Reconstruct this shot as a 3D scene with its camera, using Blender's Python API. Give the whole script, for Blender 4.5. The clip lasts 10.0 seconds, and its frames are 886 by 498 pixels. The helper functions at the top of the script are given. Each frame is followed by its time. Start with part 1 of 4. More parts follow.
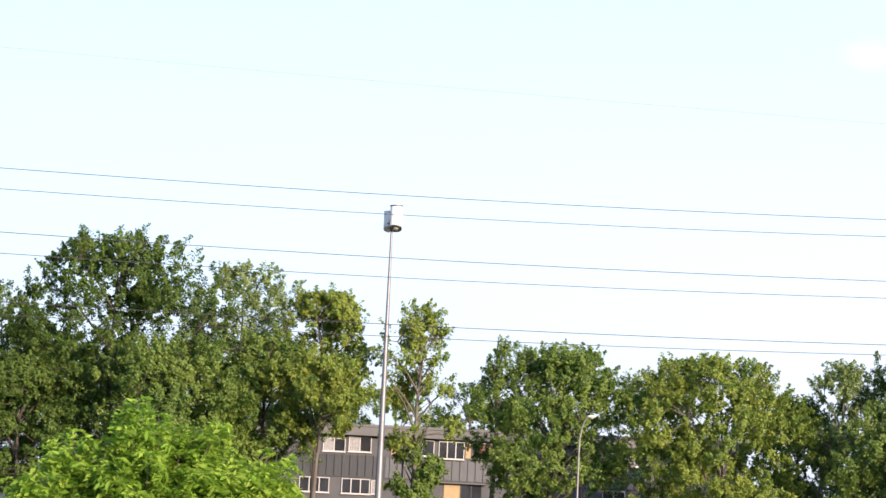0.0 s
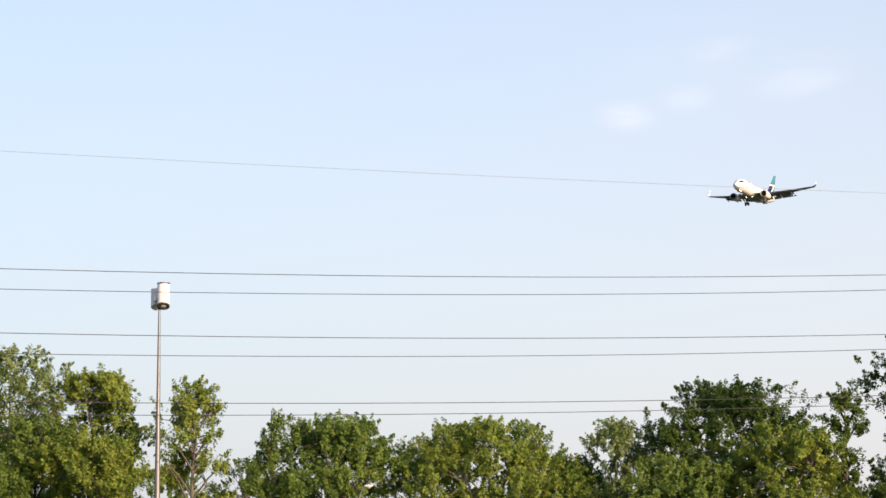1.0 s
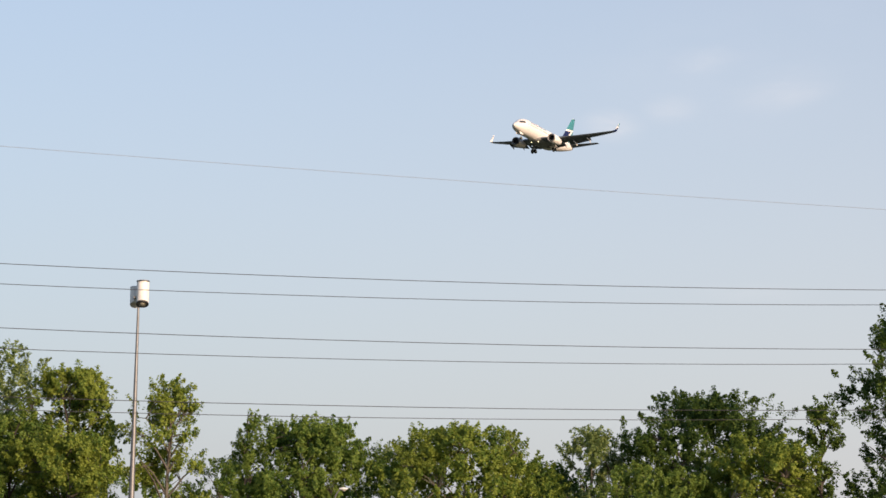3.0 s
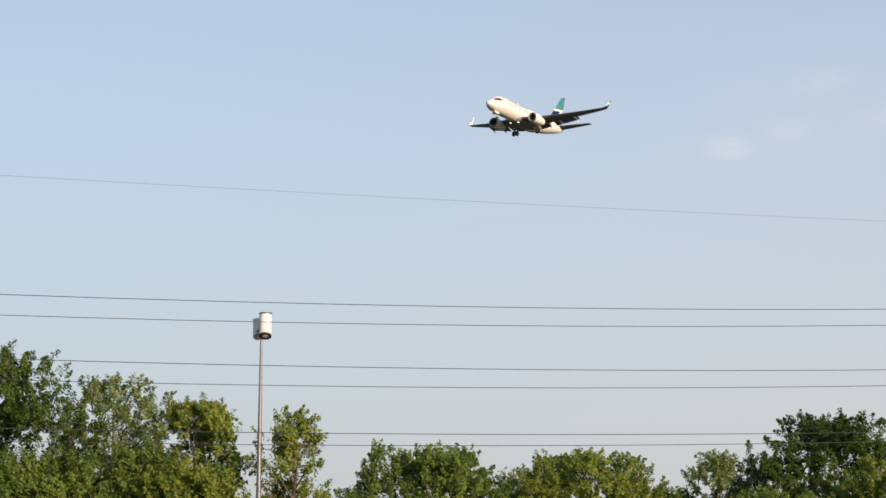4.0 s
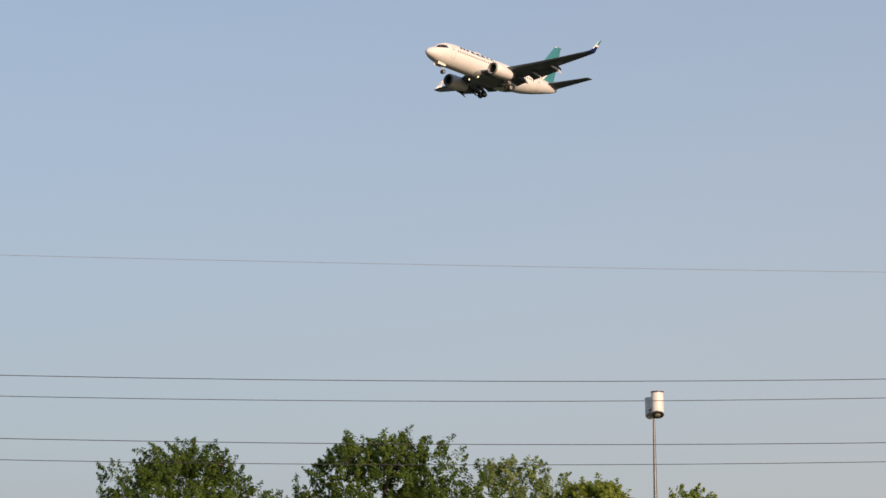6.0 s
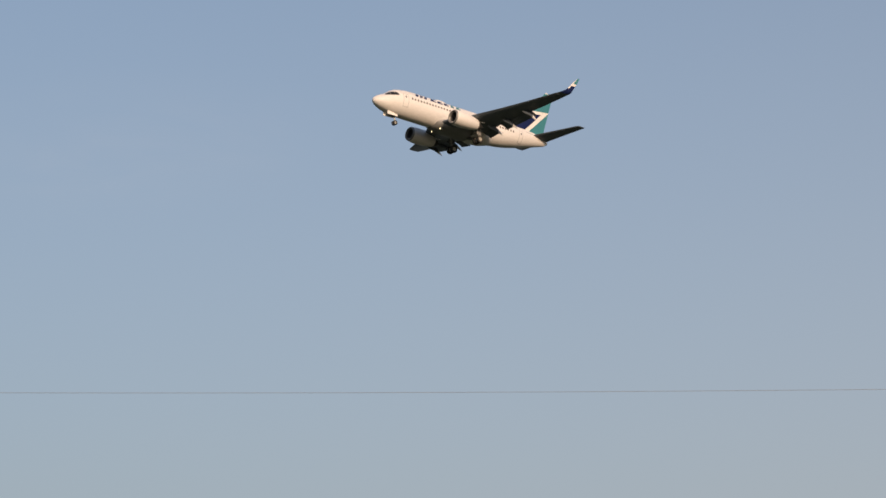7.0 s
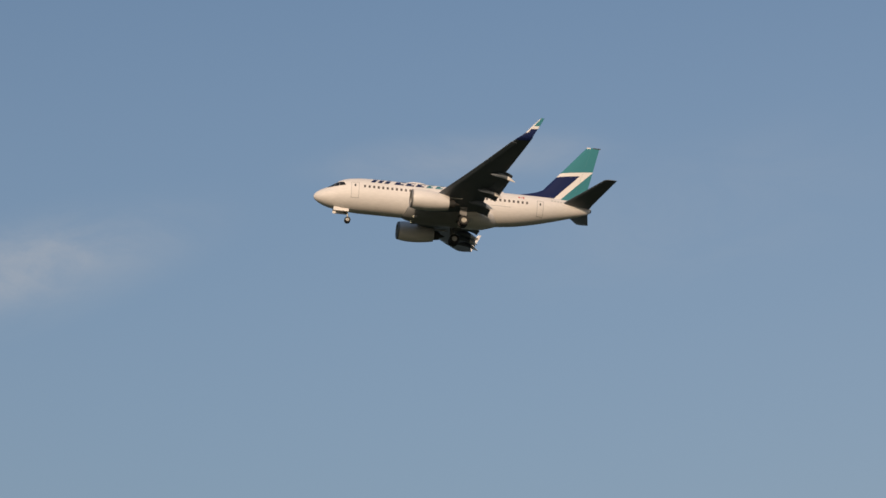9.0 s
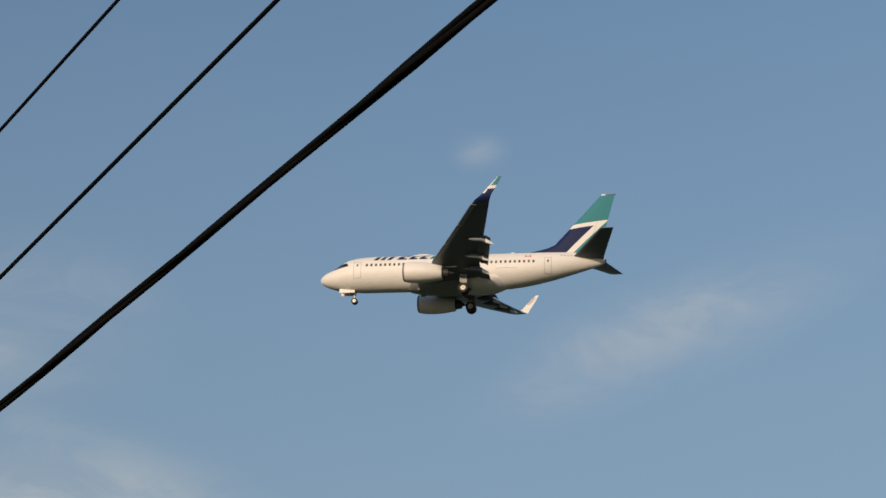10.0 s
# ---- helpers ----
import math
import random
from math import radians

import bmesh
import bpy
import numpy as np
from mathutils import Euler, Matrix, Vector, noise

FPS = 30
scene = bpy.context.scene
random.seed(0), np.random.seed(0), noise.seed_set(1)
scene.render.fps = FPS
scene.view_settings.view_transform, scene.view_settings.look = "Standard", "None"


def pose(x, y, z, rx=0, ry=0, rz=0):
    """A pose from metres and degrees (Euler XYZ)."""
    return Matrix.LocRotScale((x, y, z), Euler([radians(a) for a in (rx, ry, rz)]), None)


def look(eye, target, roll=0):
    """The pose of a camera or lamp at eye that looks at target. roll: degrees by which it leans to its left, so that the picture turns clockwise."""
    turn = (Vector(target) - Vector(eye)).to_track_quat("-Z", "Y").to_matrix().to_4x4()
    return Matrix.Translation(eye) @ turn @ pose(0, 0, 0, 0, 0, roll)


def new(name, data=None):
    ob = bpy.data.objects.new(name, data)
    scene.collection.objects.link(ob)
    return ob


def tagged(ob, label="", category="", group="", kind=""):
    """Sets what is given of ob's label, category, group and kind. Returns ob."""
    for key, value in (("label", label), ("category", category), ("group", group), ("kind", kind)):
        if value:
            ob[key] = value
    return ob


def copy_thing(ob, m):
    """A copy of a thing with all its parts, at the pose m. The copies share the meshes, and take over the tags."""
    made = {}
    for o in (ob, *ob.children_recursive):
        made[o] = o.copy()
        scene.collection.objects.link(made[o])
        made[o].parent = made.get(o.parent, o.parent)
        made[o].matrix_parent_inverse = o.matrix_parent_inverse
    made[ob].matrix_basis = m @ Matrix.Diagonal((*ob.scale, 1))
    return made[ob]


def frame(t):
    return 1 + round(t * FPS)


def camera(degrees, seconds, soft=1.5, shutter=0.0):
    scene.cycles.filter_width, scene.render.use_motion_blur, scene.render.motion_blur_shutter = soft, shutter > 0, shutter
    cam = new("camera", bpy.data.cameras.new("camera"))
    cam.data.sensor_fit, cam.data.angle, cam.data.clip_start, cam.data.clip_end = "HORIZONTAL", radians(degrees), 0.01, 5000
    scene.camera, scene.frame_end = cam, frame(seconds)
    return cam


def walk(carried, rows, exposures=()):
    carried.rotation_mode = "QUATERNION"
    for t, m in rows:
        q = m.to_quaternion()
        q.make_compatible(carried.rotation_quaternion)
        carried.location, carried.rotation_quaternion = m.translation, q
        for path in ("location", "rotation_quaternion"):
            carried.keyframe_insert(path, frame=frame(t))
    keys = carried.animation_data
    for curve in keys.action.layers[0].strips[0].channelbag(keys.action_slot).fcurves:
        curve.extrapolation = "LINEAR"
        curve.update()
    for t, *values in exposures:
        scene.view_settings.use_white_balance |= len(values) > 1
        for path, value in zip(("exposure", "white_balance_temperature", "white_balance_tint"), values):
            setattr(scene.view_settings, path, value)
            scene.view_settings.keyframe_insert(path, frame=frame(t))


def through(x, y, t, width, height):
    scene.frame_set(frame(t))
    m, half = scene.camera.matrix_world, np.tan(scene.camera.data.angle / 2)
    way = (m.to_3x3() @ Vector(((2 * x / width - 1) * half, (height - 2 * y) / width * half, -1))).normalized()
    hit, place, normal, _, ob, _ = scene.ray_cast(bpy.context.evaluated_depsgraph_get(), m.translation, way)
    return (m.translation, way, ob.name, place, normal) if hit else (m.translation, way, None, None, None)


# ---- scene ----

# ---------------------------------------------------------------- camera and its path
EYE = 1.6
cam = camera(23.29, 10.0, soft=1.55)
# seconds, bearing (clockwise from +y), elevation, lean
AIM = [
    (0.0, 0.000, 6.623, 2.725),
    (0.5, 3.835, 7.342, 1.107),
    (1.0, 6.182, 8.630, -0.449),
    (1.5, 7.470, 8.901, 0.567),
    (2.0, 7.717, 8.772, 1.053),
    (2.17, 7.521, 8.844, 1.112),
    (3.33, 5.825, 8.731, 0.635),
    (3.5, 5.153, 8.883, 0.524),
    (4.0, 3.456, 9.464, 0.201),
    (4.5, 2.098, 10.278, 0.242),
    (5.0, -0.413, 10.895, -0.133),
    (5.5, -3.322, 10.889, 0.066),
    (6.0, -7.027, 11.553, -0.018),
    (6.17, -8.270, 12.162, 0.228),
    (7.3, -18.087, 16.095, -0.249),
    (7.5, -20.401, 16.849, -0.269),
    (8.0, -28.101, 18.430, -0.410),
    (8.5, -35.751, 19.737, -0.787),
    (9.0, -43.084, 20.787, -1.108),
    (9.5, -50.318, 22.052, -2.301),
    (10.0, -61.544, 22.370, -1.507),
]
# seconds, stops, kelvin, tint
EXPOSURES = [(0.0, 1.63, 5750, 14), (0.5, 1.37, 6200, 22), (1.0, 1.18, 6580, 13), (1.5, 1.13, 6580, 12.5), (2.0, 0.95, 6530, 12), (3.5, 0.81, 6530, 12), (5.0, 0.65, 6620, 12.5), (5.5, 0.57, 6650, 13), (6.0, 0.43, 6660, 13), (6.2, 0.37, 6670, 13), (7.5, 0.06, 6740, 11.5), (8.5, -0.14, 6500, 10.5), (9.0, -0.09, 6400, 8.5), (9.5, -0.05, 6320, 6.5), (10.0, 0.01, 6240, 4)]


RISE = {9.0: 0.04, 9.5: 0.09}  # the camera held a little higher for a moment


def aim(t, bearing, elevation, lean):
    return pose(0, 0, EYE + RISE.get(t, 0.0), 90 + elevation, 0, -bearing) @ pose(0, 0, 0, 0, 0, lean)


walk(cam, [(t, aim(t, a, e, r)) for t, a, e, r in AIM], EXPOSURES)


def polar(bearing, distance):
    """The place on the ground at a bearing from the observer."""
    return distance * math.sin(radians(bearing)), distance * math.cos(radians(bearing))


# ---------------------------------------------------------------- sky and sun
SUN_BEARING, SUN_HEIGHT = 146.0, 15.0
# thin clouds: bearing, elevation, half length, half height and tilt in degrees, strength
CLOUDS = [(-55.2, 19.9, 7.4, 1.9, 19, 0.32), (-57.4, 19.5, 3.6, 1.6, 24, 0.30), (-60.4, 24.92, 1.0, 0.65, 5, 0.28), (-71.8, 15.5, 8.5, 2.8, -14, 0.8), (-74.0, 20.2, 5.5, 3.2, 8, 0.36),
          (-42.4, 23.2, 5.6, 1.0, 3, 0.28), (-54.4, 20.4, 2.4, 1.2, 15, 0.2), (-36.0, 21.5, 8.0, 2.8, 10, 0.10), (-24.0, 17.5, 7.0, 2.4, 6, 0.08),
          (11.25, 12.05, 1.1, 0.6, -8, 0.34), (12.8, 12.5, 1.0, 0.55, 5, 0.16), (13.7, 13.75, 1.2, 0.5, 8, 0.14), (16.0, 13.05, 2.0, 0.8, 12, 0.22), (15.0, 7.6, 2.4, 0.4, 0, 0.14), (14.5, 13.6, 6.5, 2.8, 10, 0.06)]
world = bpy.data.worlds.new("sky")
scene.world = world
world.use_nodes = True
wn, wl = world.node_tree.nodes, world.node_tree.links
wn.clear()
sky = wn.new("ShaderNodeTexSky")
sky.sky_type, sky.sun_disc = "NISHITA", False
sky.sun_elevation, sky.sun_rotation = radians(SUN_HEIGHT), radians(SUN_BEARING)
sky.altitude, sky.air_density, sky.dust_density, sky.ozone_density = 200, 1.0, 2.0, 1.5
back, sky_out = wn.new("ShaderNodeBackground"), wn.new("ShaderNodeOutputWorld")
back.inputs["Strength"].default_value = 0.11
toward = wn.new("ShaderNodeTexCoord").outputs["Generated"]


def sky_mix(fac, under, colour):
    n = wn.new("ShaderNodeMix")
    n.data_type = "RGBA"
    wl.new(fac, n.inputs[0])
    for slot, c in ((6, under), (7, colour)):
        if isinstance(c, tuple):
            n.inputs[slot].default_value = (*c, 1)
        else:
            wl.new(c, n.inputs[slot])
    return n.outputs[2]


def sky_range(value, lo, hi, to_lo, to_hi, shape="SMOOTHSTEP"):
    n = wn.new("ShaderNodeMapRange")
    n.interpolation_type = shape
    for key, v in (("From Min", lo), ("From Max", hi), ("To Min", to_lo), ("To Max", to_hi)):
        n.inputs[key].default_value = v
    wl.new(value, n.inputs["Value"])
    return n.outputs[0]


def sky_times(a, b):
    n = wn.new("ShaderNodeMath")
    n.operation = "MULTIPLY"
    wl.new(a, n.inputs[0])
    wl.new(b, n.inputs[1])
    return n.outputs[0]


# summer haze, thickest at the horizon
split = wn.new("ShaderNodeSeparateXYZ")
wl.new(toward, split.inputs[0])
haze = sky_mix(sky_range(split.outputs["X"], -0.74, 0.30, 0.0, 1.0, "LINEAR"), (2.1, 2.5, 3.0), (3.42, 3.40, 3.58))
tone = sky_mix(sky_range(split.outputs["Z"], 0.03, 0.56, 0.84, 0.0, "LINEAR"), sky.outputs[0], haze)
# the haze is lit more evenly high up
even = wn.new("ShaderNodeVectorMath")
even.operation = "SCALE"
wl.new(tone, even.inputs[0])
wl.new(sky_range(split.outputs["Z"], 0.03, 0.50, 0.93, 1.13, "LINEAR"), even.inputs["Scale"])
tone = even.outputs[0]
# wisps of cloud
wisps = wn.new("ShaderNodeTexNoise")
wisps.inputs["Scale"].default_value, wisps.inputs["Detail"].default_value, wisps.inputs["Roughness"].default_value, wisps.inputs["Distortion"].default_value = 16.0, 9, 0.62, 0.5
squash = wn.new("ShaderNodeMapping")
squash.inputs["Scale"].default_value, squash.inputs["Rotation"].default_value = (0.8, 0.8, 2.1), (0.3, 0.28, 0)
wl.new(toward, squash.inputs["Vector"])
wl.new(squash.outputs[0], wisps.inputs["Vector"])
ragged = sky_range(wisps.outputs["Fac"], 0.34, 0.70, 0.25, 1.0)
for bearing, elevation, long, tall, tilt, most in CLOUDS:
    b, e, k = radians(bearing), radians(elevation), radians(tilt)
    centre = Vector((math.sin(b) * math.cos(e), math.cos(b) * math.cos(e), math.sin(e)))
    level = Vector((math.cos(b), -math.sin(b), 0))
    upward = level.cross(centre)
    axes = (level * math.cos(k) + upward * math.sin(k)) / radians(long), (upward * math.cos(k) - level * math.sin(k)) / radians(tall), centre / 0.3
    away = wn.new("ShaderNodeVectorMath")
    away.operation = "SUBTRACT"
    wl.new(toward, away.inputs[0])
    away.inputs[1].default_value = centre
    gather = wn.new("ShaderNodeCombineXYZ")
    for slot, axis in enumerate(axes):
        dot = wn.new("ShaderNodeVectorMath")
        dot.operation = "DOT_PRODUCT"
        wl.new(away.outputs[0], dot.inputs[0])
        dot.inputs[1].default_value = axis
        wl.new(dot.outputs["Value"], gather.inputs[slot])
    size = wn.new("ShaderNodeVectorMath")
    size.operation = "LENGTH"
    wl.new(gather.outputs[0], size.inputs[0])
    cover = sky_times(sky_range(size.outputs["Value"], 0.0, 1.0, most, 0.0), ragged)
    tone = sky_mix(cover, tone, (5.0, 4.75, 4.65))
wl.new(tone, back.inputs["Color"])
wl.new(back.outputs[0], sky_out.inputs["Surface"])

sun = new("sun", bpy.data.lights.new("sun", "SUN"))
sun.data.energy, sun.data.angle, sun.data.color = 3.2, radians(0.6), (1.0, 0.73, 0.505)
sx, sy = polar(SUN_BEARING, math.cos(radians(SUN_HEIGHT)))
sun.matrix_world = look((sx * 50, sy * 50, 50 * math.sin(radians(SUN_HEIGHT))), (0, 0, 0))


# ---------------------------------------------------------------- materials
def material(name):
    m = bpy.data.materials.new(name)
    m.use_nodes = True
    nodes, links = m.node_tree.nodes, m.node_tree.links
    return m, nodes, links, nodes["Principled BSDF"]


def surface(name, color, rough=0.5, metal=0.0, vary=0.12, scale=3.0, fine=40.0, bump=0.0, stretch=(1, 1, 1), coat=0.0):
    """A painted, metal or mineral surface, uneven at two scales."""
    m, nodes, links, bsdf = material(name)
    coord, mapping = nodes.new("ShaderNodeTexCoord"), nodes.new("ShaderNodeMapping")
    mapping.inputs["Scale"].default_value = stretch
    links.new(coord.outputs["Object"], mapping.inputs["Vector"])
    big, small = nodes.new("ShaderNodeTexNoise"), nodes.new("ShaderNodeTexNoise")
    big.inputs["Scale"].default_value, small.inputs["Scale"].default_value = scale, fine
    big.inputs["Detail"].default_value = small.inputs["Detail"].default_value = 4
    add = nodes.new("ShaderNodeMath")
    add.operation = "ADD"
    for n in (big, small):
        links.new(mapping.outputs[0], n.inputs["Vector"])
    links.new(big.outputs["Fac"], add.inputs[0])
    links.new(small.outputs["Fac"], add.inputs[1])
    span = nodes.new("ShaderNodeMapRange")
    span.inputs["From Min"].default_value, span.inputs["From Max"].default_value = 0.7, 1.3
    span.inputs["To Min"].default_value, span.inputs["To Max"].default_value = 1 - vary, 1 + vary
    links.new(add.outputs[0], span.inputs["Value"])
    mix = nodes.new("ShaderNodeVectorMath")
    mix.operation = "SCALE"
    mix.inputs[0].default_value = color
    links.new(span.outputs[0], mix.inputs["Scale"])
    links.new(mix.outputs[0], bsdf.inputs["Base Color"])
    bsdf.inputs["Roughness"].default_value, bsdf.inputs["Metallic"].default_value = rough, metal
    bsdf.inputs["Coat Weight"].default_value = coat
    if bump:
        b = nodes.new("ShaderNodeBump")
        b.inputs["Strength"].default_value, b.inputs["Distance"].default_value = bump, 0.02
        links.new(small.outputs["Fac"], b.inputs["Height"])
        links.new(b.outputs[0], bsdf.inputs["Normal"])
    return m


def foliage(name, color, dry, share=0.25, through=0.35):
    """Leaves: each one its own shade between fresh and dry, letting some light through."""
    m, nodes, links, bsdf = material(name)
    geo, coord = nodes.new("ShaderNodeNewGeometry"), nodes.new("ShaderNodeTexCoord")
    patches = nodes.new("ShaderNodeTexNoise")
    patches.inputs["Scale"].default_value, patches.inputs["Detail"].default_value = 0.45, 3
    links.new(coord.outputs["Object"], patches.inputs["Vector"])
    blend = nodes.new("ShaderNodeMath")
    blend.operation = "MULTIPLY_ADD"
    blend.inputs[1].default_value = 0.45
    links.new(geo.outputs["Random Per Island"], blend.inputs[0])
    links.new(patches.outputs["Fac"], blend.inputs[2])
    ramp = nodes.new("ShaderNodeValToRGB")
    ramp.color_ramp.elements[0].position, ramp.color_ramp.elements[1].position = 0.35, 1.05 - share
    ramp.color_ramp.elements[0].color = (*[c * 0.75 for c in color], 1)
    ramp.color_ramp.elements[1].color = (*dry, 1)
    mid = ramp.color_ramp.elements.new(0.75 - share * 0.5)
    mid.color = (*color, 1)
    links.new(blend.outputs[0], ramp.inputs[0])
    links.new(ramp.outputs[0], bsdf.inputs["Base Color"])
    bsdf.inputs["Roughness"].default_value, bsdf.inputs["Specular IOR Level"].default_value = 0.6, 0.25
    thin = nodes.new("ShaderNodeBsdfTranslucent")
    links.new(ramp.outputs[0], thin.inputs["Color"])
    shader = nodes.new("ShaderNodeMixShader")
    shader.inputs[0].default_value = through
    links.new(bsdf.outputs[0], shader.inputs[1])
    links.new(thin.outputs[0], shader.inputs[2])
    links.new(shader.outputs[0], nodes["Material Output"].inputs["Surface"])
    return m


def glow(name, color, strength):
    m, nodes, links, bsdf = material(name)
    bsdf.inputs["Base Color"].default_value = (*color, 1)
    bsdf.inputs["Emission Color"].default_value = (*color, 1)
    bsdf.inputs["Emission Strength"].default_value = strength
    return m


def livery(name, white, teal, navy, rules):
    """Paint in three colours, divided by straight lines in the part's own x and z. rules: (colour, lines); a colour holds where all
    of its lines a * x + b * z + c are above 0; a later rule covers an earlier one."""
    m, nodes, links, bsdf = material(name)
    tints = {"white": white, "teal": teal, "navy": navy}
    coord, split = nodes.new("ShaderNodeTexCoord"), nodes.new("ShaderNodeSeparateXYZ")
    links.new(coord.outputs["Object"], split.inputs[0])
    last = nodes.new("ShaderNodeRGB").outputs[0]
    last.default_value = (*tints["white"], 1)

    def calc(op, a, b):
        n = nodes.new("ShaderNodeMath")
        n.operation = op
        for k, v in enumerate((a, b)):
            if isinstance(v, (int, float)):
                n.inputs[k].default_value = v
            else:
                links.new(v, n.inputs[k])
        return n.outputs[0]

    for tint, lines in rules:
        mask = None
        for a, b, c in lines:
            side = calc("GREATER_THAN", calc("ADD", calc("MULTIPLY", split.outputs["X"], a), calc("MULTIPLY", split.outputs["Z"], b)), -c)
            mask = side if mask is None else calc("MULTIPLY", mask, side)
        mix = nodes.new("ShaderNodeMix")
        mix.data_type = "RGBA"
        links.new(mask, mix.inputs[0])
        links.new(last, mix.inputs[6])
        mix.inputs[7].default_value = (*tints[tint], 1)
        last = mix.outputs[2]
    links.new(last, bsdf.inputs["Base Color"])
    bsdf.inputs["Roughness"].default_value, bsdf.inputs["Specular IOR Level"].default_value = 0.5, 0.12
    return m


def line(p, q, keep):
    """The line through p and q in x and z, positive on the side of the point keep."""
    a, b = q[1] - p[1], p[0] - q[0]
    c = -(a * p[0] + b * p[1])
    s = 1 if a * keep[0] + b * keep[1] + c > 0 else -1
    return a * s, b * s, c * s


WHITE, TEAL, NAVY = (0.75, 0.715, 0.69), (0.048, 0.205, 0.24), (0.010, 0.018, 0.075)
M = dict(
    white_paint=surface("white_paint", WHITE, 0.55, vary=0.07, scale=0.45, fine=5, stretch=(0.35, 1, 1.6)),
    # wing grey set below its real tone, with the underside's shade in the colour
    shaded_wing_grey=surface("shaded_wing_grey", (0.095, 0.115, 0.140), 0.45, vary=0.1, scale=0.8, fine=9),
    # grey with shade in it, for the belly and parts below it
    shaded_belly_grey=surface("shaded_belly_grey", (0.22, 0.22, 0.22), 0.45, vary=0.12, scale=0.8, fine=9),
    lip_metal=surface("lip_metal", (0.22, 0.215, 0.21), 0.5, metal=0.4, vary=0.1),
    dark_metal=surface("dark_metal", (0.07, 0.068, 0.065), 0.45, metal=0.6, vary=0.2),
    duct=surface("duct", (0.05, 0.05, 0.055), 0.5, vary=0.2),
    tyre=surface("tyre", (0.018, 0.018, 0.018), 0.8, vary=0.2, bump=0.2),
    hub=surface("hub", (0.42, 0.40, 0.35), 0.4, metal=0.3, vary=0.1),
    navy_paint=surface("navy_paint", NAVY, 0.35, vary=0.08, coat=0.3),
    teal_paint=surface("teal_paint", TEAL, 0.35, vary=0.08, coat=0.3),
    red_paint=surface("red_paint", (0.5, 0.03, 0.03), 0.4, vary=0.08),
    grey_paint=surface("grey_paint", (0.46, 0.45, 0.44), 0.45, vary=0.08),
    cabin_glass=surface("cabin_glass", (0.015, 0.016, 0.018), 0.35, vary=0.2),
    window_pane=surface("window_pane", (0.10, 0.085, 0.075), 0.2, vary=0.2),
    galvanised=surface("galvanised", (0.19, 0.19, 0.195), 0.5, metal=0.7, vary=0.12, scale=1.5, fine=25),
    tower_steel=surface("tower_steel", (0.105, 0.108, 0.112), 0.6, metal=0.3, vary=0.25, scale=0.8, fine=12),
    lamp_white=surface("lamp_white", (0.72, 0.71, 0.69), 0.45, vary=0.06, scale=2),
    lamp_glass=surface("lamp_glass", (0.35, 0.33, 0.27), 0.15, vary=0.1),
    wire=surface("wire", (0.045, 0.047, 0.05), 0.65, metal=0.3, vary=0.15),
    thin_wire=surface("thin_wire", (0.22, 0.22, 0.23), 0.6, metal=0.3, vary=0.15),
    rubber=surface("rubber", (0.0045, 0.0045, 0.005), 0.9, vary=0.25, scale=5, fine=60, bump=0.2),
    porcelain=surface("porcelain", (0.5, 0.48, 0.45), 0.3, vary=0.1),
    bark=surface("bark", (0.07, 0.060, 0.048), 0.9, vary=0.35, scale=2.5, fine=18, bump=0.8, stretch=(1, 1, 0.25)),
    pale_bark=surface("pale_bark", (0.10, 0.088, 0.07), 0.9, vary=0.35, scale=2.5, fine=18, bump=0.8, stretch=(1, 1, 0.25)),
    grass=surface("grass", (0.052, 0.062, 0.030), 0.9, vary=0.4, scale=0.15, fine=3, bump=0.6),
    # siding, stucco and fascia are darkened to stand for tree shade, siding most
    siding=surface("siding", (0.039, 0.043, 0.046), 0.7, vary=0.15, scale=0.6, fine=8, bump=0.2, stretch=(1, 1, 0.2)),
    pale_siding=surface("pale_siding", (0.090, 0.095, 0.098), 0.7, vary=0.12, scale=0.6, fine=8, bump=0.2, stretch=(1, 1, 0.2)),
    stucco=surface("stucco", (0.074, 0.076, 0.078), 0.85, vary=0.12, scale=0.8, fine=22, bump=0.4),
    fascia=surface("fascia", (0.112, 0.111, 0.105), 0.75, vary=0.15, scale=0.7, fine=10, bump=0.2),
    ochre=surface("ochre", (0.33, 0.24, 0.12), 0.7, vary=0.12, scale=1.2, fine=10),
    window_frame=surface("window_frame", (0.45, 0.44, 0.42), 0.5, vary=0.06),
    pane=surface("pane", (0.022, 0.024, 0.027), 0.06, vary=0.2),
    curtain=surface("curtain", (0.24, 0.24, 0.23), 0.8, vary=0.2, scale=5, fine=20),
    red_curtain=surface("red_curtain", (0.13, 0.06, 0.05), 0.8, vary=0.2, scale=5, fine=20),
    landing_lamp=glow("landing_lamp", (1.0, 0.80, 0.42), 3.5),
    leaf_dark=foliage("leaf_dark", (0.066, 0.122, 0.022), (0.134, 0.196, 0.036), 0.2, 0.5),
    leaf_mid=foliage("leaf_mid", (0.106, 0.188, 0.036), (0.200, 0.274, 0.054), 0.3, 0.5),
    leaf_olive=foliage("leaf_olive", (0.128, 0.212, 0.036), (0.264, 0.322, 0.056), 0.35, 0.5),
    leaf_pale=foliage("leaf_pale", (0.135, 0.212, 0.070), (0.246, 0.304, 0.096), 0.35, 0.5),
    leaf_fresh=foliage("leaf_fresh", (0.185, 0.335, 0.032), (0.30, 0.43, 0.050), 0.3, 0.5),
)


